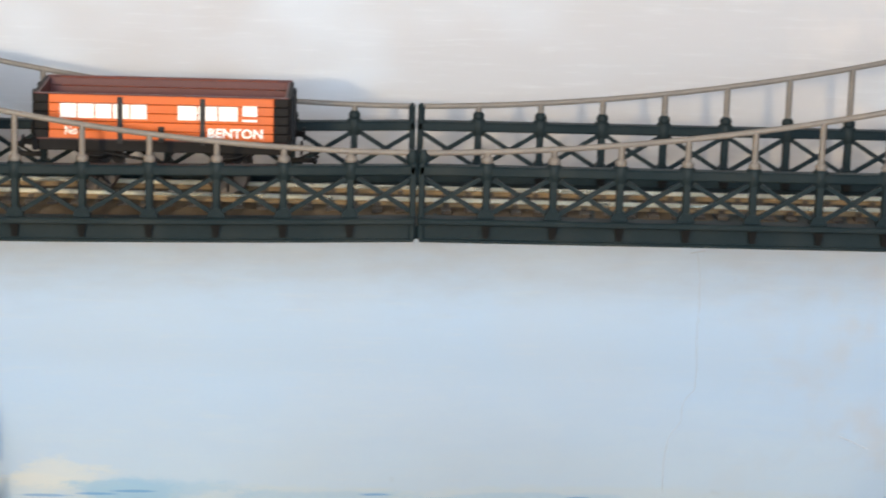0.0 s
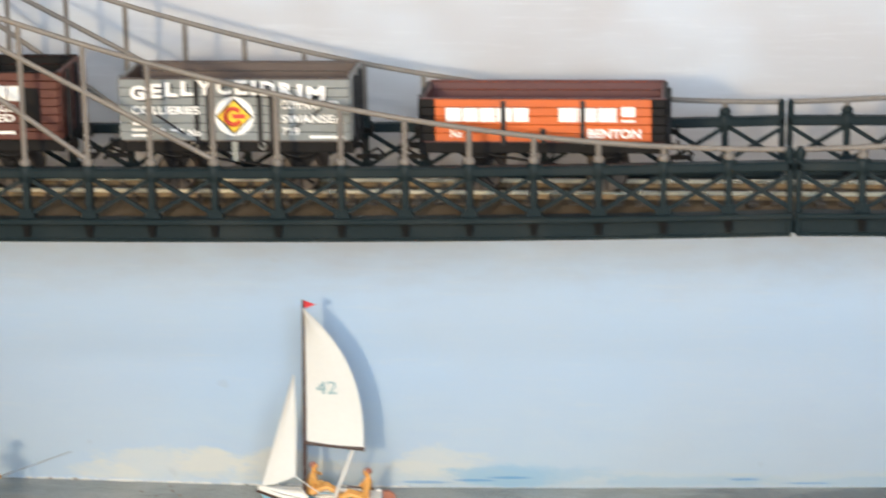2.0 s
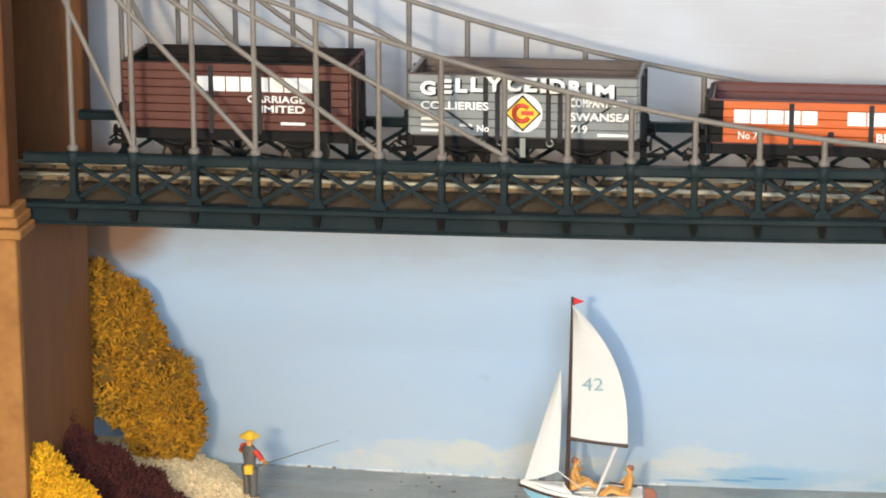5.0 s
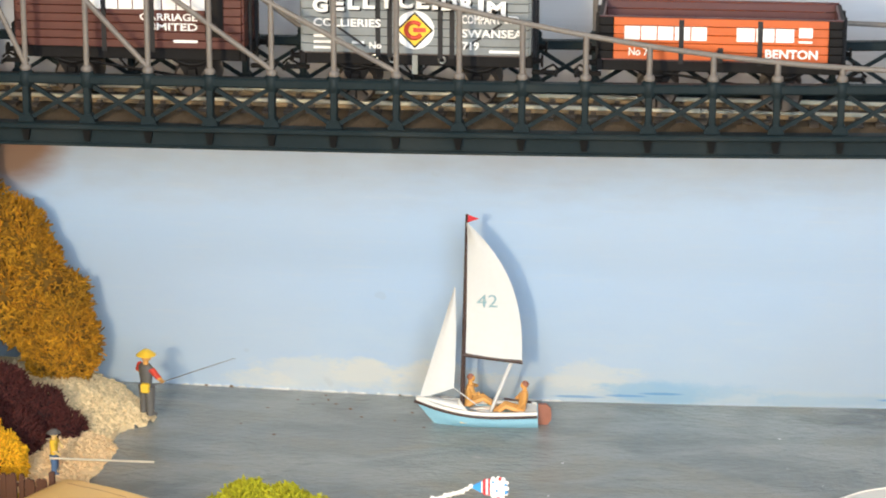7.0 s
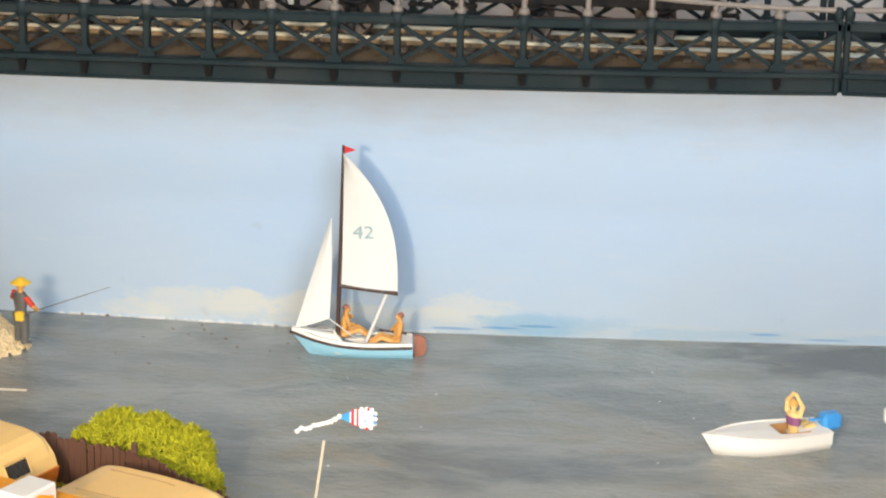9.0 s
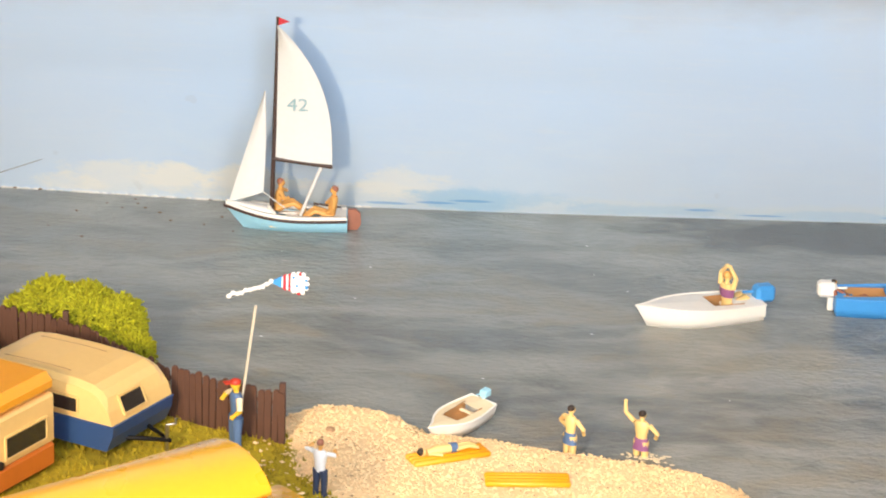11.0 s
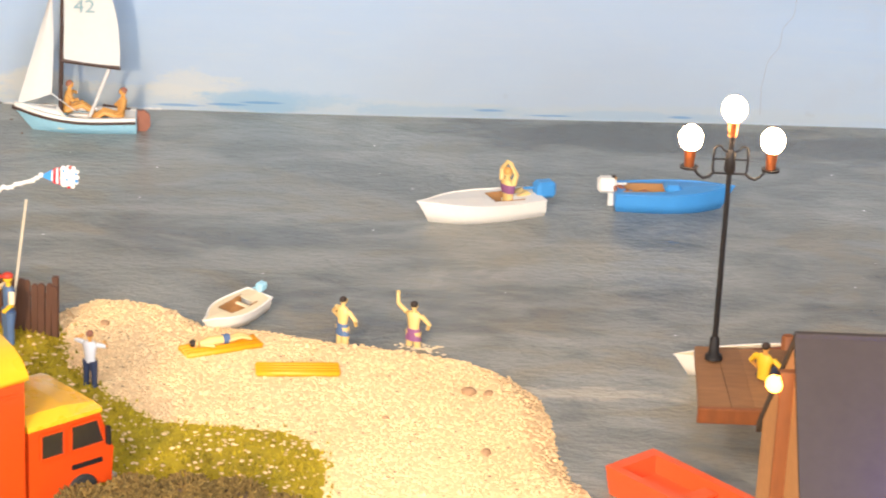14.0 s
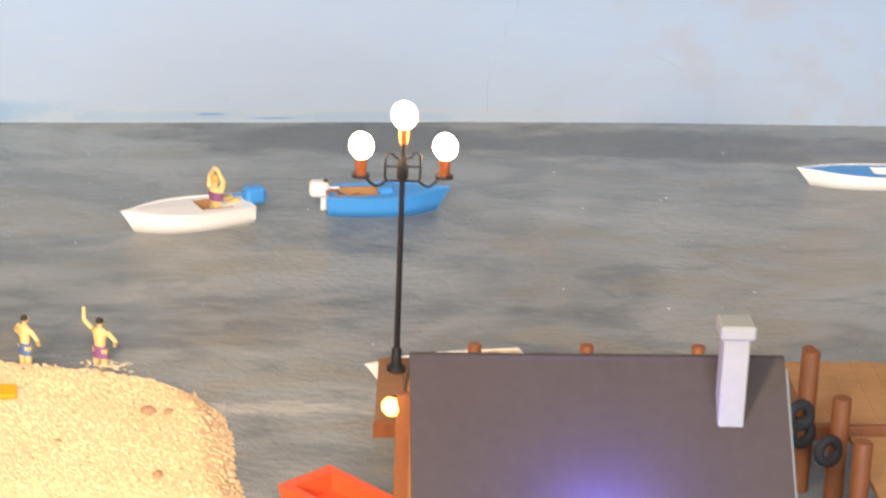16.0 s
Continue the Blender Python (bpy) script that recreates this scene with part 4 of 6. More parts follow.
def crumbs(name, label, count, seed, region, size, m, avoid=None, flat=0.7, lift=0.2):
    r = np.random.RandomState(seed)
    n = count * 6
    x0, x1, y0, y1 = region
    x, y = r.uniform(x0, x1, n), r.uniform(y0, y1, n)
    ok = inside(SHORE, x, y)
    if avoid == "sand":
        ok &= ~inside(GREEN, x, y) & ~inside(GRAVEL, x, y)
    elif avoid == "gravel":
        ok &= inside(GRAVEL, x, y)
    elif avoid == "green":
        ok &= inside(GREEN, x, y)
    x, y = x[ok][:count], y[ok][:count]
    z = land_height(x, y)
    b = B()
    for a, c, e in zip(x, y, z):
        s = r.uniform(*size)
        q = r.uniform(0.6, 1.3, 6)
        t = r.uniform(0, 6.28)
        ca, sa = math.cos(t) * s, math.sin(t) * s
        e += lift * s
        b.add([(a + ca * q[0], c + sa * q[0], e), (a - sa * q[1], c + ca * q[1], e), (a - ca * q[2], c - sa * q[2], e), (a + sa * q[3], c - ca * q[3], e),
               (a + 0.2 * ca, c, e + s * flat * q[4]), (a, c + 0.2 * sa, e - s * flat * q[5])],
              [(0, 1, 4), (1, 2, 4), (2, 3, 4), (3, 0, 4), (1, 0, 5), (2, 1, 5), (3, 2, 5), (0, 3, 5)])
    return single(name, b, m, label, "", kind="stuff")


crumbs("sand_grains", "pale cream crumbs of sand over the beach", 17000, 1, (-142, 24, -262, -84), (0.28, 0.62), M_SAND, "sand")
crumbs("sand_lumps", "coarser sand lumps on the beach", 500, 2, (-142, 24, -262, -84), (0.8, 1.5), M_SAND, "sand", 0.55)
crumbs("gravel_stones", "pale grey gravel crumbs on the bank", 6000, 3, (-335, -255, 40, 104), (0.5, 1.3), M_GRAVEL, "gravel")
crumbs("bank_sand", "yellowish sand crumbs on the bank by the angler", 2500, 7, (-335, -276, -20, 46), (0.4, 1.1), M_SAND)
crumbs("beach_litter", "small brown bits lying on the sand", 650, 4, (-140, 20, -250, -90), (0.22, 0.7), M_PEBBLE, "sand", 0.4)


crumbs("sand_flecks", "pale sand specks strewn over the grass edge", 900, 6, (-150, -58, -262, -110), (0.3, 0.95), M_SAND, "green", 0.5, 0.7)


def tufts():
    r = np.random.RandomState(9)
    x, y = r.uniform(-300, -58, 60000), r.uniform(-262, -14, 60000)
    rx, ry = x + 2.5 * r.normal(size=x.shape), y + 2.5 * r.normal(size=x.shape)
    ok = inside(GREEN, rx, ry) & inside(SHORE, x, y)
    x, y = x[ok][:13000], y[ok][:13000]
    z = land_height(x, y)
    b = B()
    for a, c, e in zip(x, y, z):
        for _ in range(2):
            t, w, h = r.uniform(0, 6.28), r.uniform(0.3, 0.6), r.uniform(0.8, 1.9)
            dx, dy = math.cos(t) * w, math.sin(t) * w
            lx, ly = r.uniform(-0.9, 0.9, 2)
            b.add([(a - dx, c - dy, e - 0.2), (a + dx, c + dy, e - 0.2), (a - dy * 0.7, c + dx * 0.7, e - 0.2), (a + lx, c + ly, e + h)], [(0, 1, 3), (1, 2, 3), (2, 0, 3), (0, 2, 1)])
    return single("grass", b, M_GRASS, "mossy yellow-green scatter grass round the caravans", "", kind="stuff")


tufts()


def pebble(x, y, r, m=M_PEBBLE, seed=0):
    q = random.Random(seed)
    b = B()
    rings = []
    for k in range(6):
        th = math.pi * min(max(k / 5, 0.06), 0.94)
        rings.append([(r * 1.25 * math.sin(th) * math.cos(a) * q.uniform(0.85, 1.15), r * math.sin(th) * math.sin(a) * q.uniform(0.85, 1.15), -0.7 * r * math.cos(th)) for a in (6.283 * i / 9 for i in range(9))])
    b.loft(rings)
    z = float(land_height(np.array([x]), np.array([y]))[0])
    return single("pebble", b, m, "small rounded brown pebble lying on the sand", "pebble", "pebbles on the beach", at=(x, y, z + r * 0.3), turn=seed * 40)


for i, (x, y, r) in enumerate(((-22, -153, 1.8), (-16.5, -153.5, 1.3), (-18, -192, 1.4), (-128, -113, 1.3), (-45, -172, 0.9))):
    pebble(x, y, r, seed=i)


def ground_at(x, y):
    return max(0.0, float(land_height(np.array([x]), np.array([y]))[0]))


# ---- fence ----
fence = thing("picket_fence", "weathered brown picket fence along the grass edge", "fence")
LINE = [(-141, -124), (-162, -115.5), (-176, -107.7), (-189, -98), (-204, -80.5), (-218, -72), (-235, -65), (-258, -57), (-278, -50), (-298, -42), (-338, -26)]
fr = random.Random(3)
path = []
for (ax, ay), (bx, by) in zip(LINE, LINE[1:]):
    n = round(math.hypot(bx - ax, by - ay) / 2.3)
    path += [(ax + (bx - ax) * i / n, ay + (by - ay) * i / n, math.degrees(math.atan2(by - ay, bx - ax))) for i in range(n)]
pick = B().prism([(-1.0, 0), (1.0, 0), (1.0, 15.8), (0.4, 16.5), (-0.5, 16.4), (-1.0, 15.6)], -0.4, 0.4).mesh("picket", [M_FENCE])
for i, (x, y, a) in enumerate(path):
    p = part("picket", pick, None, fence)
    p.matrix_basis = pose(x * MM, y * MM, (ground_at(x, y) - 1.0) * MM, fr.uniform(-1.5, 1.5), fr.uniform(-1.5, 1.5), a) @ Matrix.Diagonal((fr.uniform(0.9, 1.05), 1, fr.uniform(0.97, 1.06), 1))
for zz in (4.5, 12.0):
    for (ax, ay), (bx, by) in zip(LINE, LINE[1:]):
        part("rail_bar", B().tube([(ax, ay + 0.7, ground_at(ax, ay) + zz), (bx, by + 0.7, ground_at(bx, by) + zz)], 0.7, 4), M_FENCE, fence)
for k in (0, 38, 72, 98):
    if k < len(path):
        x, y, a = path[k]
        part("fence_post", B().box(x - 0.9, x + 0.9, y + 0.2, y + 2.0, ground_at(x, y) - 1, ground_at(x, y) + 18.5, 0.2), M_FENCE, fence)


# ---- boats ----
def hull_rings(length, beam, depth, sheer=1.6, point=0.55, keel=0.84, transom=0.8, n=13):
    """Rings of an open boat from stern (+x) to bow (-x): outer gunwale edge and bottom edge."""
    top, low = [], []
    for k in range(n):
        u = k / (n - 1)
        x = length / 2 - length * u
        w = beam / 2 * (transom + (1 - transom) * math.sin(min(u / 0.45, 1) * math.pi / 2)) * (1 - max(0, (u - 0.45) / 0.55) ** 2.1)
        w = max(w, 0.25)
        z = depth + sheer * u * u
        top.append((x - (1.6 if u > 0.96 else 0), w, z))
        low.append((x + (length * 0.075) * u ** 6, w * keel * (1 - 0.25 * u ** 3), 0.0))
    return top, low


def boat(label, at, turn, length, beam, depth, outer, deck, inner, cockpit, category="boat", stripe=None):
    t = thing("boat", label, category, "boats on the water", at=at, turn=turn)
    top, low = hull_rings(length, beam, depth)
    rings = []
    for (x, w, z), (x2, w2, z2) in zip(top, low):
        mid = ((x + x2) / 2, (w * 0.62 + w2 * 0.38) * 1.03, z * 0.5)
        rings.append([(x, -w, z), (mid[0], -mid[1], mid[2]), (x2, -w2, -0.6), (x2, w2, -0.6), (mid[0], mid[1], mid[2]), (x, w, z)])
    n = len(rings[0])
    h = B().add([p for r in rings for p in r], [(k * n + i, k * n + i + 1, k * n + n + i + 1, k * n + n + i) for k in range(len(rings) - 1) for i in range(n - 1)], True)
    h.add(rings[0], [tuple(range(n))]).add(rings[-1], [tuple(range(n))])
    part("hull", h, outer, t)
    # deck sheet with a cockpit opening
    a, b2 = cockpit
    d = B()
    nn = len(top)
    vs, fs = [], []
    for x, w, z in top:
        iw = w * 0.52 if a <= x <= b2 else 0.0
        crown = 0.5 if iw == 0 else 0.3
        vs += [(x, -w, z), (x, -iw, z + crown), (x, iw, z + crown), (x, w, z)]
    for k in range(nn - 1):
        o, p = 4 * k, 4 * k + 4
        fs += [(o, o + 1, p + 1, p), (o + 2, o + 3, p + 3, p + 2)]
        if not (a <= top[k][0] <= b2 and a <= top[k + 1][0] <= b2):
            fs.append((o + 1, o + 2, p + 2, p + 1))
    d.add(vs, fs)
    part("deck", d, deck, t)
    g = B()
    for s in (-1, 1):
        g.tube([(x, s * (w - 0.15), z + 0.05) for x, w, z in top], 0.36, 6)
    g.tube([(top[0][0], -top[0][1], top[0][2]), (top[0][0], top[0][1], top[0][2])], 0.45, 5)
    part("gunwale", g, stripe or outer, t)
    cw = beam * 0.26
    fl = B().box(a - 0.5, b2 + 0.5, -cw * 0.95, cw * 0.95, depth * 0.25, depth * 0.25 + 0.4)
    for s in (-1, 1):
        fl.box(a - 0.5, b2 + 0.5, s * cw - 0.2, s * cw + 0.2, depth * 0.25, depth + 0.5)
    part("cockpit_floor", fl, inner, t)
    part("thwart", B().box(b2 - length * 0.1, b2 - length * 0.04, -cw, cw, depth * 0.55, depth * 0.7, 0.2), deck, t)
    part("transom", B().box(top[0][0] - 0.5, top[0][0] + 0.4, -top[0][1] * 0.96, top[0][1] * 0.9, 1.4, top[0][2] + 0.2, 0.2), outer, t)
    return t, top


def outboard(t, x, z, m, size=1.0):
    o = part("outboard_motor", B().box(x, x + 6.4 * size, -2.6 * size, 2.6 * size, z, z + 5.2 * size, 1.0 * size), m, t, "boxy outboard motor cover")
    part("motor_leg", B().box(x + 0.6 * size, x + 2.6 * size, -0.8 * size, 0.8 * size, 0.1, z + 0.3, 0.3 * size), m, o)
    part("tiller", B().tube([(x, 0.6, z + 3 * size), (x - 3.5 * size, 0.8, z + 3.2 * size)], 0.45 * size, 5), m, o)


wb, _ = boat("white plastic motorboat with blue outboard motor", (-16.0, 5.5, 0), 23, 42.5, 18.0, 5.8, M_HULLW, M_HULLW, M_PLANKL, (1, 14))
outboard(wb, 20.2, 4.6, M_HULLB, 1.1)
bb, _ = boat("blue plastic motorboat with white outboard motor", (50, 22, 0), 183, 39.5, 16.5, 6.4, M_HULLB, M_HULLB, M_PLANKL, (-1, 17))
outboard(bb, 19.4, 5.2, M_HULLW, 1.0)
part("fore_locker", B().box(-3.0, 3.0, -3.4, 3.4, 5.6, 8.6, 1.2), M_HULLB, bb)
db, _ = boat("small cream dinghy pulled up on the sand", (-91.3, -97.5, 1.0), 54, 25, 12, 3.4, M_HULLW, M_DECKW, M_PLANKL, (-5, 7))
outboard(db, 11.6, 4.2, M_HULLC, 0.5)
db.matrix_world = pose(-0.0915, -0.0985, 0.0026, 0, 0, 55) @ pose(0, 0, 0, 5, -5, 0)
rb, _ = boat("white rowing boat with blue fore deck", (222, 54, 0), 2, 50, 15, 4.6, M_HULLW, M_HULLB, M_HULLW, (-4, 22))
jb, _ = boat("white rowing boat moored behind the jetty", (62, -117, 0), 14, 46, 13, 5.0, M_HULLW, M_DECKW, M_RUDDER, (-6, 16))

# sailing dinghy: a hull with rising bow, white rim over a dark rubbing strake, foredeck and open cockpit
sd = thing("boat", "pale blue and white sailing dinghy with white sails", "sailing boat", "boats on the water", at=(-160, 80, -1.3), turn=4)
STATIONS = []
for i in range(19):
    u = i / 18
    x = 21.0 - 43.5 * u
    w = 7.6 * (0.80 + 0.20 * math.sin(min(u / 0.42, 1) * math.pi / 2)) * (1 - max(0.0, (u - 0.42) / 0.58) ** 2.3)
    STATIONS.append((x, max(w, 0.2), 7.0 + 3.4 * max(0.0, (u - 0.35) / 0.65) ** 1.8))
hull = B()
rings = []
for x, w, z in STATIONS:
    u = (21.0 - x) / 43.5
    x2 = x + 7.0 * u ** 4
    rings.append([(x, -w, z - 1.2), (x * 0.6 + x2 * 0.4, -w * 0.93, z * 0.55), (x2, -w * (0.56 - 0.36 * u ** 2), 0.6), (x2, 0, -0.4),
                  (x2, w * (0.56 - 0.36 * u ** 2), 0.6), (x * 0.6 + x2 * 0.4, w * 0.93, z * 0.55), (x, w, z - 1.2)])
n = len(rings[0])
hull.add([p for r in rings for p in r], [(k * n + i, k * n + i + 1, k * n + n + i + 1, k * n + n + i) for k in range(len(rings) - 1) for i in range(n - 1)], True)
part("hull", hull, M_HULLC, sd)
for q in (-1, 1):
    part("rubbing_strake", B().tube([(x - (0.5 if w < 0.5 else 0), q * (w + 0.1), z - 1.0) for x, w, z in STATIONS], 0.55, 6), M_TRIM, sd)
    part("rim", B().loft([[(x, q * w, z - 0.7), (x, q * w, z + 0.5), (x, q * max(w - 1.5, 0.05), z + 0.75), (x, q * max(w - 1.6, 0.02), z - 0.7)] for x, w, z in STATIONS]), M_HULLW, sd)
fore = [p for p in STATIONS if p[0] <= -5.5]
part("foredeck", B().loft([[(x, -w + 0.6, z + 0.45), (x, 0, z + 1.3), (x, w - 0.6, z + 0.45), (x, 0, z - 0.6)] for x, w, z in fore]), M_HULLW, sd)
part("splash_board", B().tube([(-4.4, -6.0, 8.2), (-6.4, -3.0, 9.4), (-7.0, 0, 9.8), (-6.4, 3.0, 9.4), (-4.4, 6.0, 8.2)], 0.6, 6), M_HULLW, sd)
part("stern_deck", B().prism([(16.6, -5.9), (20.9, -5.9), (20.9, 5.9), (16.6, 5.9)], 6.4, 7.3, "z"), M_HULLW, sd)
part("cockpit_floor", B().prism([(-6.5, -5.8), (17, -5.6), (17, 5.6), (-6.5, 5.8)], 3.2, 3.8, "z"), M_DECKW, sd)
for q in (-1, 1):
    part("side_bench", B().box(-3.5, 16.5, min(q * 3.6, q * 6.2), max(q * 3.6, q * 6.2), 5.0, 5.8, 0.2), M_HULLW, sd)
part("centreboard_case", B().box(-1.0, 7.0, -0.6, 0.6, 3.8, 6.2, 0.2), M_HULLW, sd)
part("transom", B().prism([(-6.0, 6.8), (6.0, 6.8), (5.4, 3.6), (3.4, 0.4), (-3.4, 0.4), (-5.4, 3.6)], 20.7, 21.3, "x"), M_HULLC, sd)
part("mast", B().tube([(-6, -1, 6), (-5.2, -1, 40), (-4.6, -1, 79.5)], [0.85, 0.75, 0.5], 8), M_TRIM, sd)
part("boom", B().tube([(-6.2, -1, 27.6), (15.6, -2.5, 25.4)], 0.75, 7), M_TRIM, sd)


def sail(pts_luff, pts_leech, belly):
    rows = []
    for a, c in zip(pts_luff, pts_leech):
        rows.append([(a[0] + (c[0] - a[0]) * u, -1.0 - 1.5 * u - belly * math.sin(math.pi * u) * 1.0, a[1] + (c[1] - a[1]) * u) for u in (0, 0.2, 0.4, 0.6, 0.8, 1)])
    b = B()
    n = 6
    for off in (0, 0.35):
        b.add([(x, y + off, z) for r in rows for x, y, z in r], [(k * n + i, k * n + i + 1, (k + 1) * n + i + 1, (k + 1) * n + i) for k in range(len(rows) - 1) for i in range(n - 1)], True)
    return b


hts = [28.2 + 48.8 * i / 16 for i in range(17)]
lee = lambda h: -4.6 + 20.0 * (1 - h ** 2.7) * (1.0 if h < 0.94 else 1 + 1.3 * (h - 0.94) / 0.06)
part("main_sail", sail([(-5.3 + 0.013 * (z - 28), z) for z in hts], [(lee((z - 28.2) / 48.8), z - 2.0 * (1 - (z - 28.2) / 48.8)) for z in hts], 1.2), M_SAIL, sd)
part("jib", sail([(-21.2 + 12.4 * i / 11, 11.2 + 41.6 * i / 11) for i in range(12)], [(-8.9 + 0.4 * i / 11 + 0.5 * math.sin(math.pi * i / 11), 15.4 + 37.4 * i / 11) for i in range(12)], 1.0), M_SAIL, sd)
part("jib_sheet", B().tube([(-9.0, -2.4, 15.4), (0.0, -3.4, 9.0)], 0.2, 5), M_SAIL, sd)
part("sail_number", lettering("42", 4.6, -0.9, 46.2, -3.75, 0.1, width=7.4), M_TEAL, sd)
part("pennant", B().prism([(-4.6, 79.5), (-0.4, 77.9), (-4.6, 76.4)], -1.2, -0.8), M_REDFLAG, sd)
part("kicking_strap", B().tube([(4.2, -1.5, 6), (11.5, -2.2, 25.0)], 0.7, 6), M_SAIL, sd)
part("tiller", B().tube([(19, 0, 9.4), (9, 1.5, 10.2)], 0.4, 5), M_TRIM, sd)
part("rudder", B().prism([(21.4, 1.0), (24.6, 0.9), (26.2, 3.4), (26.0, 7.4), (24.2, 9.0), (21.4, 8.8)], -0.8, 0.8), M_RUDDER, sd)


# ---- little painted figures, one mesh each ----
def figure(label, at, turn, height, colours, arms=((-1, 0.2), (1, 0.2)), seat=False, lean=0.0, hat=None, cut=0.0, name="painted_figure", clasp=False, sleeve=None, shorts=None, stout=1.15):
    """colours: flesh, top, legs, hair. arms: for each side the hand's swing out and up, as shares of the height."""
    h = height
    b = B()
    hip, neck = 0.47 * h, 0.82 * h
    if seat:
        hip, neck = 0.08 * h, 0.43 * h
    tilt = lambda z: lean * (z - hip)
    b.now = 2
    for s in (-1, 1):
        if seat:
            b.tube([(0, s * 0.055 * h, hip), (-0.24 * h, s * 0.06 * h, hip + 0.10 * h), (-0.42 * h, s * 0.06 * h, 0.03 * h)], [0.06 * h, 0.05 * h, 0.035 * h], 7)
        else:
            b.tube([(0, s * 0.055 * h, hip), (-0.01 * h, s * 0.065 * h, 0.25 * h), (0, s * 0.07 * h, max(cut, 0.02 * h))], [0.068 * h, 0.052 * h, 0.042 * h], 7)
            b.box(-0.075 * h, 0.035 * h, s * 0.07 * h - 0.032 * h, s * 0.07 * h + 0.032 * h, 0, 0.045 * h, 0.01 * h)
    b.now = 1
    rings = []
    for z, rx, ry in ((hip - 0.03 * h, 0.06, 0.09), (hip + 0.08 * h, 0.058, 0.085), (hip + 0.2 * h, 0.068, 0.105), (neck - 0.06 * h, 0.065, 0.125), (neck - 0.01 * h, 0.045, 0.08)):
        rings.append([(tilt(z) + rx * h * math.cos(a), ry * h * math.sin(a), z) for a in (6.283 * i / 10 for i in range(10))])
    b.loft(rings)
    for side, up in arms:
        sh = (tilt(neck), side * 0.12 * h, neck - 0.05 * h)
        out = 0.10 + 0.08 * abs(up)
        el = (tilt(neck) - 0.03 * h, side * (0.12 + out) * h, neck - 0.05 * h + (0.14 * up - 0.13 * (1 - abs(up))) * h)
        hd = (tilt(neck) - 0.10 * h, side * (0.12 + out * (1.3 if up > 0.5 else 0.5)) * h, el[2] + (0.2 * up - 0.10 * (1 - abs(up))) * h)
        if clasp:
            el = (tilt(neck) - 0.02 * h, side * 0.15 * h, neck + 0.11 * h)
            hd = (tilt(neck) - 0.01 * h, side * 0.03 * h, neck + 0.25 * h)
        b.now = len(colours) if sleeve else 1
        b.tube([sh, el], [0.042 * h, 0.034 * h], 6)
        b.now = 0
        b.tube([el, hd], [0.033 * h, 0.025 * h], 6)
        b.ball(hd, 0.032 * h, 6, 4)
    b.now = 0
    b.tube([(tilt(neck), 0, neck - 0.02 * h), (tilt(neck), 0, neck + 0.06 * h)], 0.032 * h, 6)
    hc = (tilt(neck) - 0.008 * h, 0, neck + 0.10 * h)
    b.ball(hc, (0.058 * h, 0.052 * h, 0.07 * h), 10, 7)
    if shorts and seat:
        b.now = len(colours) + (1 if sleeve else 0)
        b.loft([[(tilt(z) + rx * h * math.cos(a), ry * h * math.sin(a), z) for a in (6.283 * i / 12 for i in range(12))] for z, rx, ry in ((hip + 0.15 * h, 0.072, 0.108), (hip + 0.2 * h, 0.076, 0.116), (hip + 0.28 * h, 0.076, 0.128))])
    elif shorts:
        b.now = len(colours)
        b.loft([[(rx * h * math.cos(a), ry * h * math.sin(a), z * h) for a in (6.283 * i / 12 for i in range(12))] for z, rx, ry in ((0.32, 0.08, 0.13), (0.42, 0.078, 0.118), (0.52, 0.066, 0.098))])
    b.now = 3
    if hat == "brim":
        b.tube([(hc[0], 0, hc[2] + 0.035 * h), (hc[0], 0, hc[2] + 0.05 * h), (hc[0], 0, hc[2] + 0.12 * h)], [0.115 * h, 0.105 * h, 0.035 * h], 12)
    elif hat == "cap":
        b.ball((hc[0], 0, hc[2] + 0.035 * h), (0.066 * h, 0.062 * h, 0.05 * h), 10, 6)
        b.box(hc[0] - 0.13 * h, hc[0] - 0.03 * h, -0.045 * h, 0.045 * h, hc[2] + 0.03 * h, hc[2] + 0.045 * h)
    else:
        b.ball((hc[0] + 0.012 * h, 0, hc[2] + 0.02 * h), (0.058 * h, 0.056 * h, 0.062 * h), 10, 6)
    b.v = [(x * stout, y * stout, z) for x, y, z in b.v]
    return single(name, b, colours + [q for q in (sleeve, shorts) if q], label, "figurine", "painted figures of the layout", at=at, turn=turn)


g = ground_at(-281, 68)
figure("tiny fisherman figurine in grey waders and yellow hat", (-278.2, 66, max(g, 4)), 222, 23.2, [M_SKIN, M_GREYCOAT, M_GREYCOAT, M_FYEL], ((-1, -0.1), (1, 0.05)), hat="brim", sleeve=M_FRED, stout=1.4)
single("fishing_rod", B().tube([(0, 0, 0), (14, -1, 5.6), (30, -2, 11.8)], [0.2, 0.16, 0.1], 5), M_GREYCOAT, "thin dark fishing rod held by the fisherman", "fishing rod", at=(-275.5, 66, max(g, 4) + 11))
single("creel", B().box(-1.6, 1.6, -1.2, 1.2, 0, 3.4, 0.5), M_FYEL, "small yellow fishing bag at the figure's hip", "bag", at=(-278.0, 63.0, max(g, 4) + 9.0))
g = ground_at(-296, 1)
figure("tiny angler figurine in yellow shirt and blue trousers", (-296, 1, g), 185, 15.0, [M_SKINP, M_FYEL, M_DENIM, M_GREYCOAT], ((-1, -0.1), (1, 0.0)), hat="brim", stout=1.45)
single("fishing_rod", B().tube([(0, 0, 0), (36, -2, 0.8)], [0.45, 0.4], 5), M_ROD, "pale straight fishing rod of the seated angler", "fishing rod", at=(-297, -1.5, g + 6.2))
g = ground_at(-152, -128)
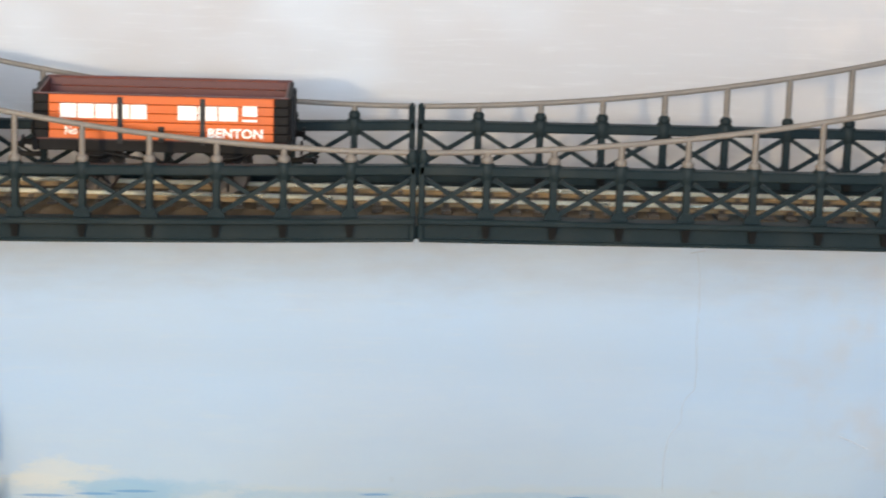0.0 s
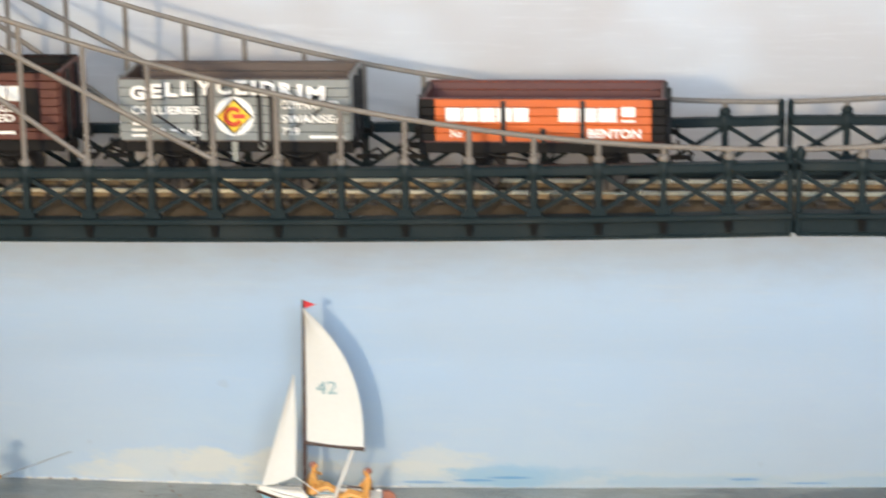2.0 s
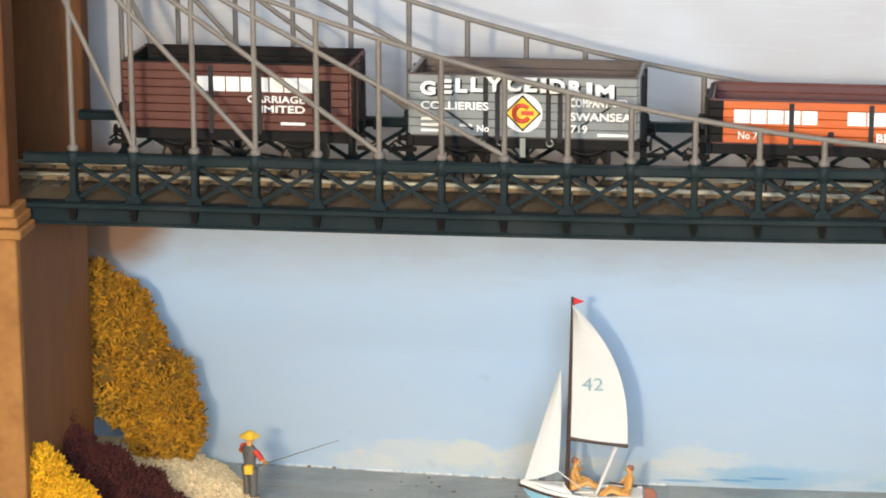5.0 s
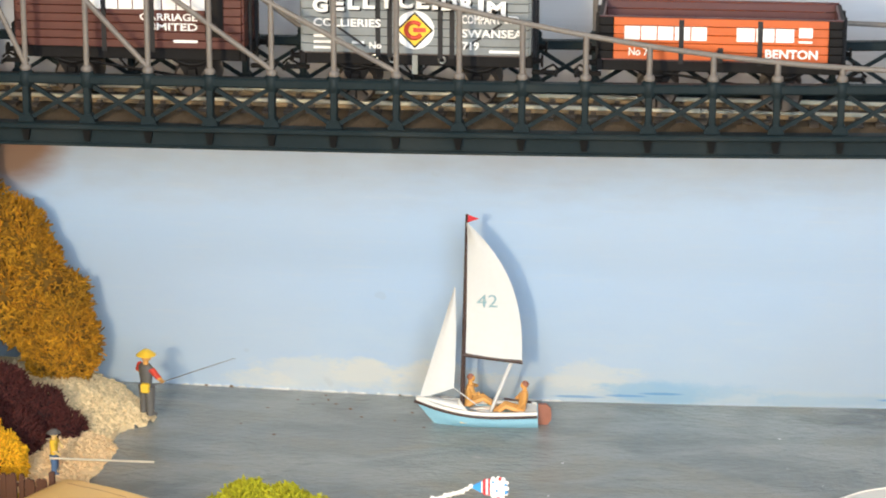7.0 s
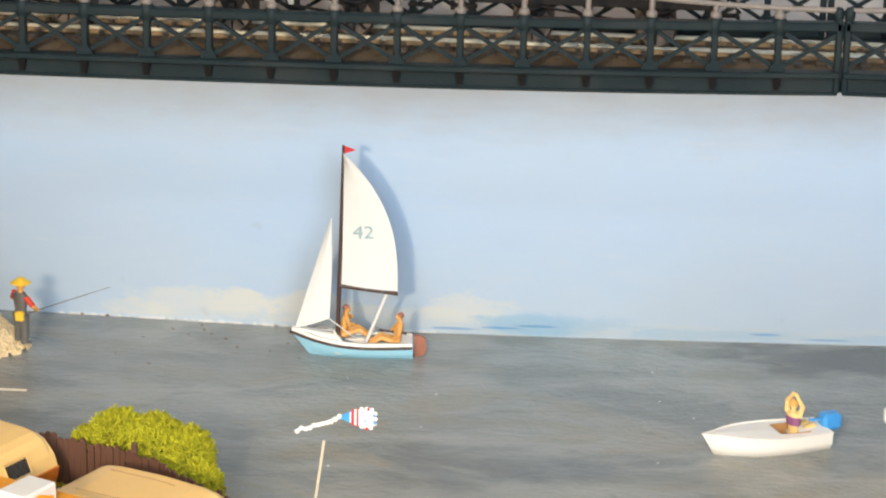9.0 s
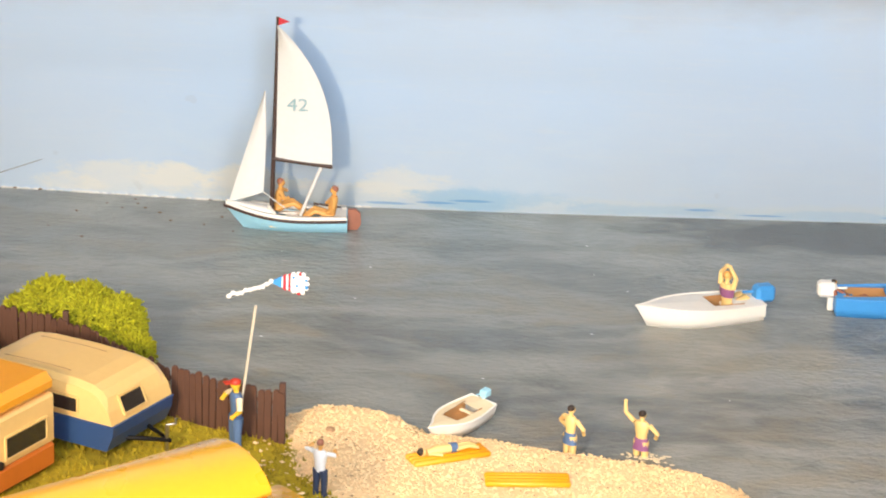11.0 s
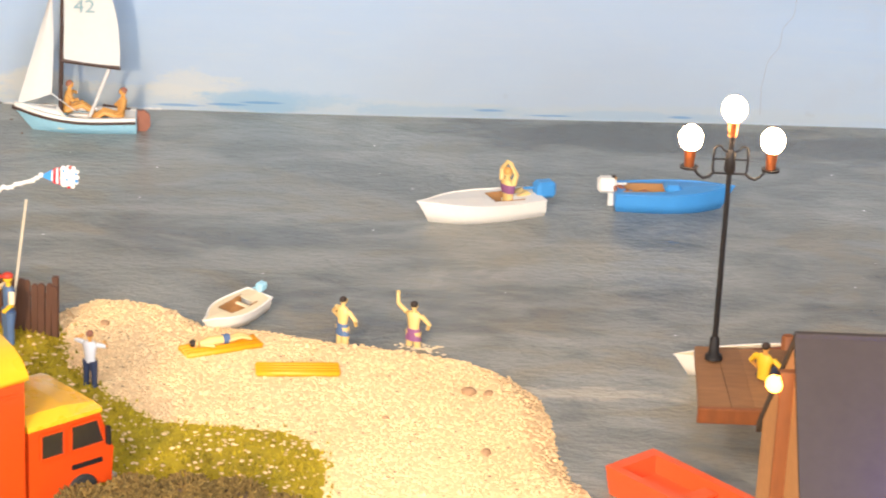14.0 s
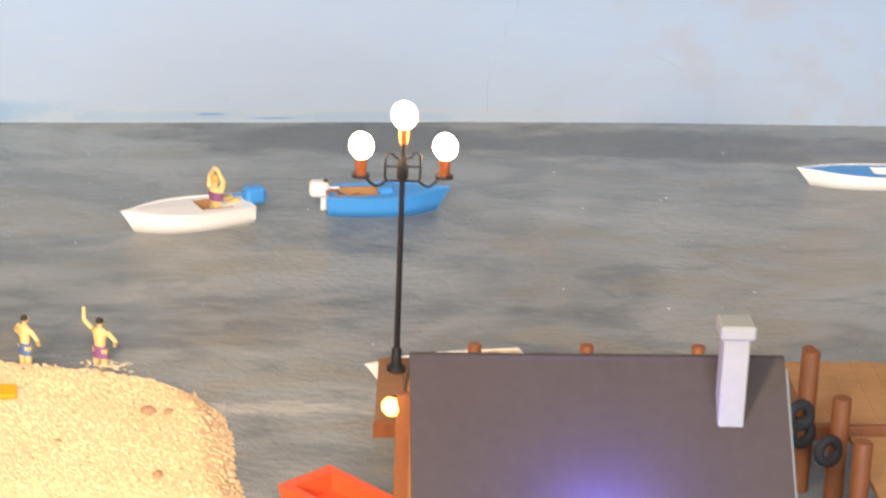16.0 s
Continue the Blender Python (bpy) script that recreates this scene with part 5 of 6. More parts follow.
figure("tiny boy figurine in blue overalls and red cap", (-153.5, -129.5, g), 25, 21.5, [M_FYEL, M_DENIM, M_DENIM, M_FRED], ((-1, 0.0), (1, 0.2)), hat="cap", sleeve=M_DECKW, stout=1.2)
kite = thing("toy_kite", "striped toy kite with knotted white tail on a stick", "kite", at=(-153, -127, g))
part("stick", B().tube([(0.6, 0, 12), (4.6, -0.5, 43)], 0.42, 6), M_ROD, kite)
part("sail_panel", B().prism([(9.2, 50.2), (14.5, 53.2), (20.6, 52.6), (20.2, 46.8), (14.5, 47.6)], -0.35, 0.35), M_WHITE, kite)
part("blue_panel", B().prism([(8.6, 50.2), (12.4, 52.4), (12.4, 48.4)], -0.5, 0.5), M_HULLB, kite)
part("red_panel", B().prism([(12.9, 52.6), (13.9, 53.3), (13.9, 47.4), (12.9, 48.0)], -0.5, 0.5), M_REDFLAG, kite)
part("red_panel", B().prism([(14.7, 53.2), (15.4, 53.3), (15.4, 47.4), (14.7, 47.5)], -0.5, 0.5), M_REDFLAG, kite)
for x, z, m in ((16.4, 52.2, M_HULLB), (17.6, 49.2, M_HULLB), (18.6, 53.4, M_REDFLAG), (18.2, 46.6, M_REDFLAG), (20.6, 51.4, M_HULLB), (20.8, 48.6, M_HULLB), (15.8, 48.6, M_HULLC)):
    part("paper_patch", B().ball((x, 0, z), (0.8, 0.55, 0.7), 7, 5), m, kite)
for x, z in ((16.4, 53.3), (18.2, 53.5), (19.8, 53.2), (21.0, 51.9), (21.1, 50.0), (20.8, 48.2), (19.6, 46.8), (18.0, 46.8), (16.4, 47.2)):
    part("paper_ruff", B().ball((x, 0, z), (0.85, 0.4, 0.8), 8, 5), M_WHITE, kite)
tail = B()
tr = random.Random(8)
for i in range(11):
    u = i / 10
    tail.ball((8.8 - 14.5 * u, tr.uniform(-0.3, 0.3), 50 - 5.2 * u ** 0.8 + tr.uniform(-0.5, 0.5)), (1.0, 0.6, 0.85), 7, 5)
tail.tube([(8.8, 0, 50), (2, 0, 47), (-5.7, 0, 44.8)], 0.5, 5)
part("tail", tail, M_WHITE, kite)
for piece in kite.children:
    if not piece.name.startswith("stick"):
        piece.matrix_basis = Matrix.Translation((0.0088, 0, 0.0498)) @ Matrix.Diagonal((0.82, 0.9, 0.84, 1)) @ Matrix.Translation((-0.0088, 0, -0.0498))
g = ground_at(-127, -158)
figure("tiny man figurine in white shirt and navy trousers", (-127, -158, g), 245, 17.0, [M_SKIN, M_WHITE, M_NAVY, M_RUDDER], ((-1, 0.5), (1, 0.45)), stout=1.1)
figure("tiny bather figurine in blue trunks at the water's edge", (-58.5, -114.5, 0.0), 222, 17.5, [M_SKINP, M_SKINP, M_SKINP, M_HAIR], ((-1, -0.25), (1, -0.25)), shorts=M_DENIM)
figure("tiny bather figurine in purple swimsuit waving from the water", (-37.7, -108.4, -3.6), 238, 18, [M_SKINP, M_SKINP, M_SKINP, M_HAIR], ((-1, 0.85), (1, -0.2)), shorts=M_PURPLE)
foam = B()
for i in range(60):
    a, r = tr.uniform(0, 6.283), abs(tr.gauss(0, 2.6))
    foam.ball((r * 1.6 * math.cos(a), r * 0.9 * math.sin(a), 0.05), (tr.uniform(0.3, 1.1), tr.uniform(0.3, 0.7), 0.12), 6, 3)
single("foam", foam, M_DECKW, "dabs of white foam round a bather", "", kind="stuff", at=(-36, -110, 0))
figure("tiny girl figurine with raised arms in the white boat", (-6.5, 9.5, 2.4), 215, 23, [M_SKINP, M_SKINP, M_SKINP, M_SKIN], seat=True, lean=0.05, clasp=True, shorts=M_PURPLE)
figure("tiny brown figurine lying in the blue boat", (37, 21.5, 2.6), 185, 14, [M_SKIN, M_RUDDER, M_RUDDER, M_HAIR], ((-1, -0.1), (1, 0.0)), seat=True, lean=1.3)
figure("tiny tan sailor figurine sitting in the dinghy stern", (-144.5, 80, 3.8), 8, 21, [M_SKIN, M_SKIN, M_SKIN, M_RUDDER], ((-1, 0.1), (1, 0.15)), seat=True, lean=0.12)
figure("tiny tan sailor figurine crouching behind the mast", (-164.5, 83.5, 4.6), 190, 21, [M_SKIN, M_SKIN, M_SKIN, M_RUDDER], ((-1, 0.3), (1, 0.3)), seat=True, lean=-0.15)
figure("tiny figurine in yellow jacket on the jetty", (57, -171, 20.0), 230, 19, [M_SKIN, M_FYEL, M_NAVY, M_HAIR], ((-1, 0.0), (1, 0.1)), seat=True)


def lilo(at, turn):
    t = thing("lilo", "orange ribbed air bed lying on the sand", "air bed", "air beds on the beach", at=at, turn=turn)
    for i in range(4):
        y = -2.85 + i * 1.9
        part("air_tube", B().tube([(-11.9, y, 1.0), (-11.4, y, 1.1), (11.4, y, 1.1), (11.9, y, 1.0)], [0.4, 0.98, 0.98, 0.4], 8), M_LILO, t)


lilo((-93, -128.5, ground_at(-93, -128) - 0.2), 27)
lilo((-70.3, -143.0, ground_at(-70, -143) - 0.2), 5)
lie = B()
lie.now = 0
lie.tube([(-9.5, 0, 1.4), (-6, 0, 1.7), (0, 0, 1.8)], [1.2, 2.0, 1.6], 8)
for s in (-1, 1):
    lie.tube([(1, s * 0.9, 1.6), (6, s * 1.1, 2.3), (9.5, s * 1.2, 1.0)], [1.0, 0.8, 0.6], 6)
    lie.tube([(-8.5, s * 1.8, 1.5), (-5, s * 3.2, 1.2)], 0.6, 6)
lie.ball((-11.2, 0, 1.8), 1.5, 9, 6)
lie.now = 1
lie.ball((-11.8, 0, 2.0), 1.45, 9, 6)
lie.now = 2
lie.tube([(-0.8, 0, 1.9), (1.6, 0, 1.9)], [1.95, 1.85], 8)
lie.v = [(x * 0.82, y * 0.85, z * 0.8) for x, y, z in lie.v]
single("painted_figure", lie, [M_SKINP, M_HAIR, M_DENIM], "tiny sunbather figurine lying on an orange air bed", "figurine", "painted figures of the layout", at=(-92, -128, ground_at(-93, -128) + 1.6), turn=27)


# ---- caravans, van and lorry ----
def wheel_part(t, x, y, r, w=2.2):
    s = 1 if y > 0 else -1
    wh = part("wheel", B().tube([(x, y - w / 2, r), (x, y - w / 2 + 0.3, r), (x, y + w / 2 - 0.3, r), (x, y + w / 2, r)], [r * 0.85, r, r, r * 0.85], 18), M_TYRE, t)
    part("rim", B().tube([(x, y + s * w * 0.45, r), (x, y + s * (w / 2 + 0.25), r)], [r * 0.55, r * 0.42], 12), M_CHROME, wh)


def window(t, quad, m=M_GLASS, frame_m=None, out=0.35):
    """A pane on a flat face, given its four corners; a raised frame runs round it."""
    q = [Vector(p) for p in quad]
    n = (q[1] - q[0]).cross(q[3] - q[0]).normalized()
    w = part("window", B().loft([[p - n * 0.2 for p in q], [p + n * out for p in q]], False), m, t)
    fr_ = B()
    for a, b in zip(q, q[1:] + q[:1]):
        fr_.tube([a + n * out, b + n * out], 0.42, 4, False)
    part("window_frame", fr_, frame_m or M_CREAM, w)


def caravan(label, at, turn, low):
    """Long axis x; the end with the towing hitch at +x, the door side at -y."""
    t = thing("caravan", label, "caravan", "caravans on the grass", at=at, turn=turn)
    hl, hw = 27, 14.5
    lower = [(-hl + 2, 3.5), (hl - 2.5, 3.5), (hl - 0.5, 8), (hl, 11.2), (-hl, 11.2)]
    upper = [(-hl, 11.2), (hl, 11.2), (hl - 1.4, 15.2), (hl - 3.4, 18.6), (hl - 5.2, 20.4), (hl - 8, 21.6), (hl - 13, 22.3), (0, 22.7), (-hl + 13, 22.3), (-hl + 8, 21.6), (-hl + 5.2, 20.4), (-hl + 3.4, 18.6), (-hl + 1.4, 15.2)]
    lo = B().prism(lower, -hw, hw)
    part("lower_body", lo, low, t)
    part("upper_body", B().loft([[(x * 0.985, y, z - (1.1 if abs(y) > 14 and z > 18 else 0)) for x, z in upper] for y in (-hw, -hw + 2.4, hw - 2.4, hw)], False), M_CREAM, t)
    for y in (-8.5, 8.5):
        part("roof_seam", B().tube([(-15, y, 22.2), (0, y, 22.62), (8, y, 22.42)], 0.16, 5), M_RUDDER, t)
    part("waist_trim", B().box(-hl - 0.1, hl + 0.1, -hw - 0.35, hw + 0.35, 10.9, 11.5, 0.2), low, t)
    for ya, yb in ((-8.2, 2.4),):
        window(t, [(hl - 1.0, ya, 13.0), (hl - 1.0, yb, 13.0), (hl - 3.2, yb, 17.9), (hl - 3.2, ya, 17.9)])
    window(t, [(4, -hw, 13.0), (15, -hw, 13.0), (15, -hw, 17.8), (4, -hw, 17.8)])
    window(t, [(-22, -hw, 13.0), (-10, -hw, 13.0), (-10, -hw, 17.8), (-22, -hw, 17.8)])
    d = part("door", B().box(-6.5, 1.0, -hw - 0.4, -hw, 4.5, 18.6, 0.2), M_CREAM, t)
    part("door_handle", B().box(-0.6, 0.2, -hw - 0.9, -hw - 0.3, 12, 13.2, 0.1), M_CHROME, d)
    for y in (-hw + 2, hw - 2):
        wheel_part(t, -3, y, 4.4, 2.6)
    hitch = B().tube([(hl - 4, -6, 4.6), (hl + 9, 0, 4.6), (hl - 4, 6, 4.6)], 0.7, 5)
    part("tow_bar", hitch, M_IRON, t)
    part("jockey_wheel", B().tube([(hl + 8, 0, 0.2), (hl + 8, 0, 9)], 0.6, 6), M_CHROME, t)
    part("jockey_crank", B().tube([(hl + 8, 0, 9), (hl + 10, 1.5, 9.4), (hl + 10, 1.5, 11)], 0.45, 5), M_CHROME, t)
    return t


GZ = 5.0
TURN = -26.5


def ends_at(cx, cy, a, back):
    """Centre of a body whose end face has its middle at (cx, cy)."""
    return cx - back * math.cos(radians(a)), cy - back * math.sin(radians(a))


x, y = ends_at(-179.5, -131.5, TURN, 27)
caravan("cream and dark blue touring caravan beside the fence", (x, y, GZ), TURN, M_CBLUE)
x, y = ends_at(-241, -91, TURN, 27)
caravan("cream and orange touring caravan beside the fence", (x, y, GZ), TURN, M_CORANGE)

x, y = ends_at(-207, -163, TURN, 24)
van = thing("ice_cream_van", "cream ice cream van with amber roof and white roof sign", "van", at=(x, y, GZ), turn=TURN)
part("lower_body", B().box(-24, 24, -13.5, 13.5, 2.5, 9.5, 0.8), M_CORANGE, van)
part("upper_body", B().box(-24, 24, -13.5, 13.5, 9.5, 24.2, 0.8), M_CREAM, van)
part("roof", B().box(-24.4, 24.4, -14, 14, 24.2, 30.6, 2.2), M_VANROOF, van)
part("roof_sign", B().box(-4, 6, -7, 7, 30.2, 36.0, 0.6), M_SAIL, van)
part("sign_panel", B().prism([(-5, 31.4), (5, 31.4), (5, 32.6), (-1, 34.8), (-5, 33.6)], 6.0, 6.4, "x"), M_VANROOF, van)
window(van, [(24.05, -9, 12), (24.05, 9, 12), (24.05, 9, 18.5), (24.05, -9, 18.5)])
window(van, [(-12, -13.55, 12), (8, -13.55, 12), (8, -13.55, 19), (-12, -13.55, 19)])
part("fuel_cap", B().tube([(24.0, -11, 11), (24.6, -11, 11)], 1.2, 10), M_IRON, van)
for xx in (-14, 14):
    for yy in (-12.6, 12.6):
        wheel_part(van, xx, yy, 4.2)

LT = 42.0
lx, ly = -137.0, -229.5
lorry = thing("lorry", "red circus lorry with yellow arched roof and cab", "lorry", at=(lx, ly, GZ), turn=LT)
# the box body reaches back from x = 0, the cab stands ahead of it
part("box_body", B().box(-70, -6, -14, 14, 6, 39.8, 0.5), M_RED, lorry)
arc = [(-14.5, 38.2), (-14.5, 39.4), (-12.5, 42.2), (-8.5, 45.0), (-4, 46.4), (0, 46.8), (4, 46.4), (8.5, 45.0), (12.5, 42.2), (14.5, 39.4), (14.5, 38.2)]
part("roof", B().loft([[(xx, yy * s, 39.5 + (zz - 38.2) * s2) for yy, zz in arc] for xx, s, s2 in ((-70.6, 1, 0.96), (-69.6, 1, 1), (-6.4, 1, 1), (-5.4, 1, 0.96))], True), M_YROOF, lorry)
part("chassis", B().box(-62, 20, -9, 9, 3.5, 6, 0.4), M_IRON, lorry)
cab = B().prism([(-4.6, 5), (20, 5), (20.6, 14), (19.2, 17), (16.2, 25), (-4.6, 25)], -13, 13)
cabp = part("cab", cab, M_RED, lorry)
part("cab_roof", B().loft([[(xx, yy, zz) for yy, zz in ((-13.3, 24.8), (-13.3, 26.0), (-10, 28.0 - dz), (10, 28.0 - dz), (13.3, 26.0), (13.3, 24.8))] for xx, dz in ((-5.0, 0.0), (8, 0.2), (16.8, 1.4))], False), M_YROOF, lorry)
window(lorry, [(19.0, -11, 17.6), (19.0, 11, 17.6), (16.5, 11, 24.2), (16.5, -11, 24.2)], frame_m=M_RED)
window(lorry, [(-1.5, -13.05, 16.5), (5.4, -13.05, 16.5), (5.4, -13.05, 23.2), (-1.5, -13.05, 23.2)], frame_m=M_RED)
window(lorry, [(7.4, -13.05, 16.5), (17.6, -13.05, 16.5), (15.4, -13.05, 23.4), (7.4, -13.05, 23.4)], frame_m=M_RED)
part("bumper", B().box(20, 22, -13, 13, 3.5, 6.5, 0.5), M_CHROME, lorry)
part("grille_bar", B().box(20.6, 21.0, -9, 9, 9, 11, 0.2), M_IRON, lorry)
for yy in (-10, 10):
    part("headlight", B().tube([(20.4, yy, 10), (21.2, yy, 10)], [1.7, 1.3], 12), M_CHROME, lorry)
part("side_stripe", B().box(8, 17, -13.35, -13, 11.2, 12.4), M_IRON, lorry)
part("mirror", B().box(17.5, 18.5, -15.2, -13.6, 16, 21, 0.2), M_IRON, lorry)
part("side_emblem", B().ball((-45.5, -14.05, 25.5), (4.8, 0.3, 5.6), 16, 8).ball((-38.0, -14.05, 28.0), (4.2, 0.3, 4.4), 16, 8).ball((-41.5, -14.05, 22.5), (4.0, 0.35, 5.0), 14, 8), M_GREYP, lorry, "grey painted animal-like blot")
for i, (w0, w1) in enumerate(((-31, -17), (-30.5, -18), (-31, -16.5), (-30, -18.5), (-31.5, -15))):
    part("printed_bar", B().box(w0, w1, -14.2, -14, 31.4 - i * 3.3, 33.6 - i * 3.3), M_GOLD, lorry)
part("side_moulding", B().box(-69, -7, -14.4, -14, 36.2, 36.9, 0.1), M_RED, lorry)
for xx in (-50, -40, 11):
    for yy in (-12.4, 12.4):
        wheel_part(lorry, xx, yy, 4.6, 2.6)

# ---- jetty, lamp and house ----
jetty = thing("jetty", "dark stained wooden jetty on posts over the water", "jetty")
planks_ = [(40.5 + i * 6.2, 40.5 + i * 6.2 + 6.16) for i in range(26)]
part("plank", B().prism([(37.8, -189), (46.5, -189), (46.5, -148), (40.5, -148)], 18.2, 20, "z"), M_PLANK, jetty)
for i, (xa, xb) in enumerate(planks_[1:]):
    part("plank", B().box(xa, xb, -189 + (i % 3) * 0.5, -148 - (i % 2) * 0.6, 18.2, 20, 0.06), M_PLANK if xa < 146 else M_PLANKL, jetty)
for y in (-186, -168, -151):
    part("bearer", B().box(41, 201, y - 1.2, y + 1.2, 15.4, 18.1, 0.2), M_PLANK, jetty)
part("edge_board", B().box(37.5, 202, -191, -189.2, 15.8, 20.2, 0.3), M_POST, jetty)
for x in (67, 98, 129, 160, 190):
    part("post", B().tube([(x, -145, -1), (x, -145, 22.5), (x, -145, 23)], [1.9, 1.9, 1.5], 10), M_POST, jetty)
for x in (98, 130, 160, 190):
    part("leg", B().tube([(x, -186, -1), (x, -186, 16)], 1.7, 8), M_POST, jetty)
for x, y, z in ((151, -187, 40), (157.5, -199, 32), (158.5, -221, 30)):
    part("mooring_post", B().tube([(x, y, -1), (x, y, z - 0.5), (x, y, z)], [2.6, 2.5, 2.1], 10), M_POST, jetty)
for i in range(4):
    x0_ = 162 + i * 11
    part("pale_board", B().box(x0_, x0_ + 10.6, -232, -192.5, 16.6, 18.2, 0.2), M_PLANKL, jetty)
for x, y, z in ((148.4, -190, 24), (153.5, -203, 20), (149, -190, 19)):
    tyre = B().tube([(3.0 * math.cos(a), 0.4 * math.sin(a), 3.0 * math.sin(a)) for a in (6.283 * i / 14 for i in range(15))], 1.4, 7)
    single("tyre_fender", tyre, M_TYRE, "black tyre hung as a fender on a mooring post", "tyre", "tyre fenders on the posts", at=(x, y - 2.6, z), turn=20)

lamp = thing("street_lamp", "black three-armed street lamp with lit white globes", "street lamp", at=(44.8, -157.5, 20.6))
part("base", B().tube([(0, 0, 0), (0, 0, 1.0), (0, 0, 1.2), (0, 0, 6), (0, 0, 6.6)], [2.6, 2.4, 1.5, 1.35, 0.9], 12), M_IRON, lamp)
part("pole", B().tube([(0, 0, 6), (0, 0, 54)], [0.85, 0.72], 10), M_IRON, lamp)
part("collar", B().tube([(0, 0, 54), (0, 0, 55), (0, 0, 60), (0, 0, 61)], [0.9, 1.6, 1.4, 0.7], 10), M_IRON, lamp)
for s in (-1, 1):
    arm = B().tube([(s * 4.2, 0, 54.3), (s * 5.4, 0, 53.0), (s * 7.0, 0, 52.5), (s * 8.4, 0, 53.4), (s * 9.6, 0, 55.0), (s * 11.0, 0, 55.4)], 0.42, 6)
    part("arm", arm, M_IRON, lamp)
    part("scroll", B().tube([(s * 0.6, -0.5, 54.2), (s * 4.0, -0.5, 54.2), (s * 4.6, -0.5, 55.0), (s * 4.7, -0.5, 58.0), (s * 4.5, -0.5, 61.2), (s * 3.7, -0.5, 62.0), (s * 2.7, -0.5, 61.8), (s * 2.2, -0.5, 60.8), (s * 0.6, -0.5, 60.2)], 0.34, 6), M_IRON, lamp)
    part("scroll_bar", B().tube([(s * 0.6, -0.5, 58.2), (s * 4.6, -0.5, 58.2)], 0.26, 5), M_IRON, lamp)
    part("drip_tray", B().tube([(s * 11, 0, 55.2), (s * 11, 0, 55.8)], [2.5, 2.5], 12), M_IRON, lamp)
    part("bulb_holder", B().tube([(s * 11, 0, 55.8), (s * 11, 0, 60.8)], [1.3, 1.6], 12), M_COPPER, lamp)
    part("globe", B().ball((s * 11, 0, 63.7), (3.2, 3.2, 3.6), 20, 12), M_BULB, lamp, "glowing white globe")
part("lamp_neck", B().tube([(0, 0, 60.6), (0, 0, 65.0)], [0.7, 0.7], 8), M_IRON, lamp)
part("bulb_holder", B().tube([(0, 0, 64.6), (0, 0, 68.8)], [1.2, 1.6], 12), M_COPPER, lamp)
part("globe", B().ball((0, 0, 72.2), (3.4, 3.4, 3.7), 20, 12), M_BULB, lamp, "glowing white globe")

slab("quay", 30, 380, -640, -242, 0.5, 11, M_STONE, "plain dark card quay under the house")
house = thing("house", "card house with grey-brown roof and brown gable", "house")
hx0, hx1, ry, rz = 38.5, 111.0, -335.0, 102.0
part("wall", B().prism([(-368, 11), (-302, 11), (-302, 70.5), (ry, rz - 2.2), (-368, 70.5)], hx0 - 1.1, hx1 - 3.2, "x"), M_HOUSE, house)
roof = part("roof", B().prism([(ry, rz), (-374, 64.2), (-374, 62), (ry, rz - 2.4), (-296, 62), (-296, 64.2)], hx0 - 1.5, hx1 + 0.5, "x"), M_ROOF, house)
part("ridge_strip", B().box(hx0 - 1.5, hx1 + 0.5, ry - 0.8, ry + 0.8, rz - 0.9, rz + 0.25, 0.2), M_ROOF, roof)
part("barge_board", B().prism([(ry, rz - 2.5), (-372, 63), (-372, 60), (ry, rz - 6), (-298, 60), (-298, 63)], hx1 + 0.6, hx1 + 1.4, "x"), M_CHIM, roof)
ch_ = part("chimney", B().box(97.2, 102.4, -345.6, -340.4, 86, 110.3, 0.3), M_CHIM, house)
part("chimney_cap", B().box(96.3, 103.3, -346.5, -339.5, 110.3, 113.2, 0.4), M_CHIM, ch_)
part("window", B().box(60, 72, -368.8, -368.1, 30, 48), M_GLASS, house)
lampg = thing("gable_lamp", "small lit amber bulb on the house gable", "lamp", at=(33.6, -337, 91.6))
part("bulb", B().ball((0, 0, 0), 1.9, 14, 9), M_BULBY, lampg)
part("bracket", B().tube([(0, 0, 1.8), (2.4, 0.6, 2.6), (4.4, 1.4, 2.6)], 0.3, 5), M_IRON, lampg)
part("gable_board", B().box(1.0, 6.6, -1.2, 0.8, -72, 3.0, 0.2), M_POST, lampg)

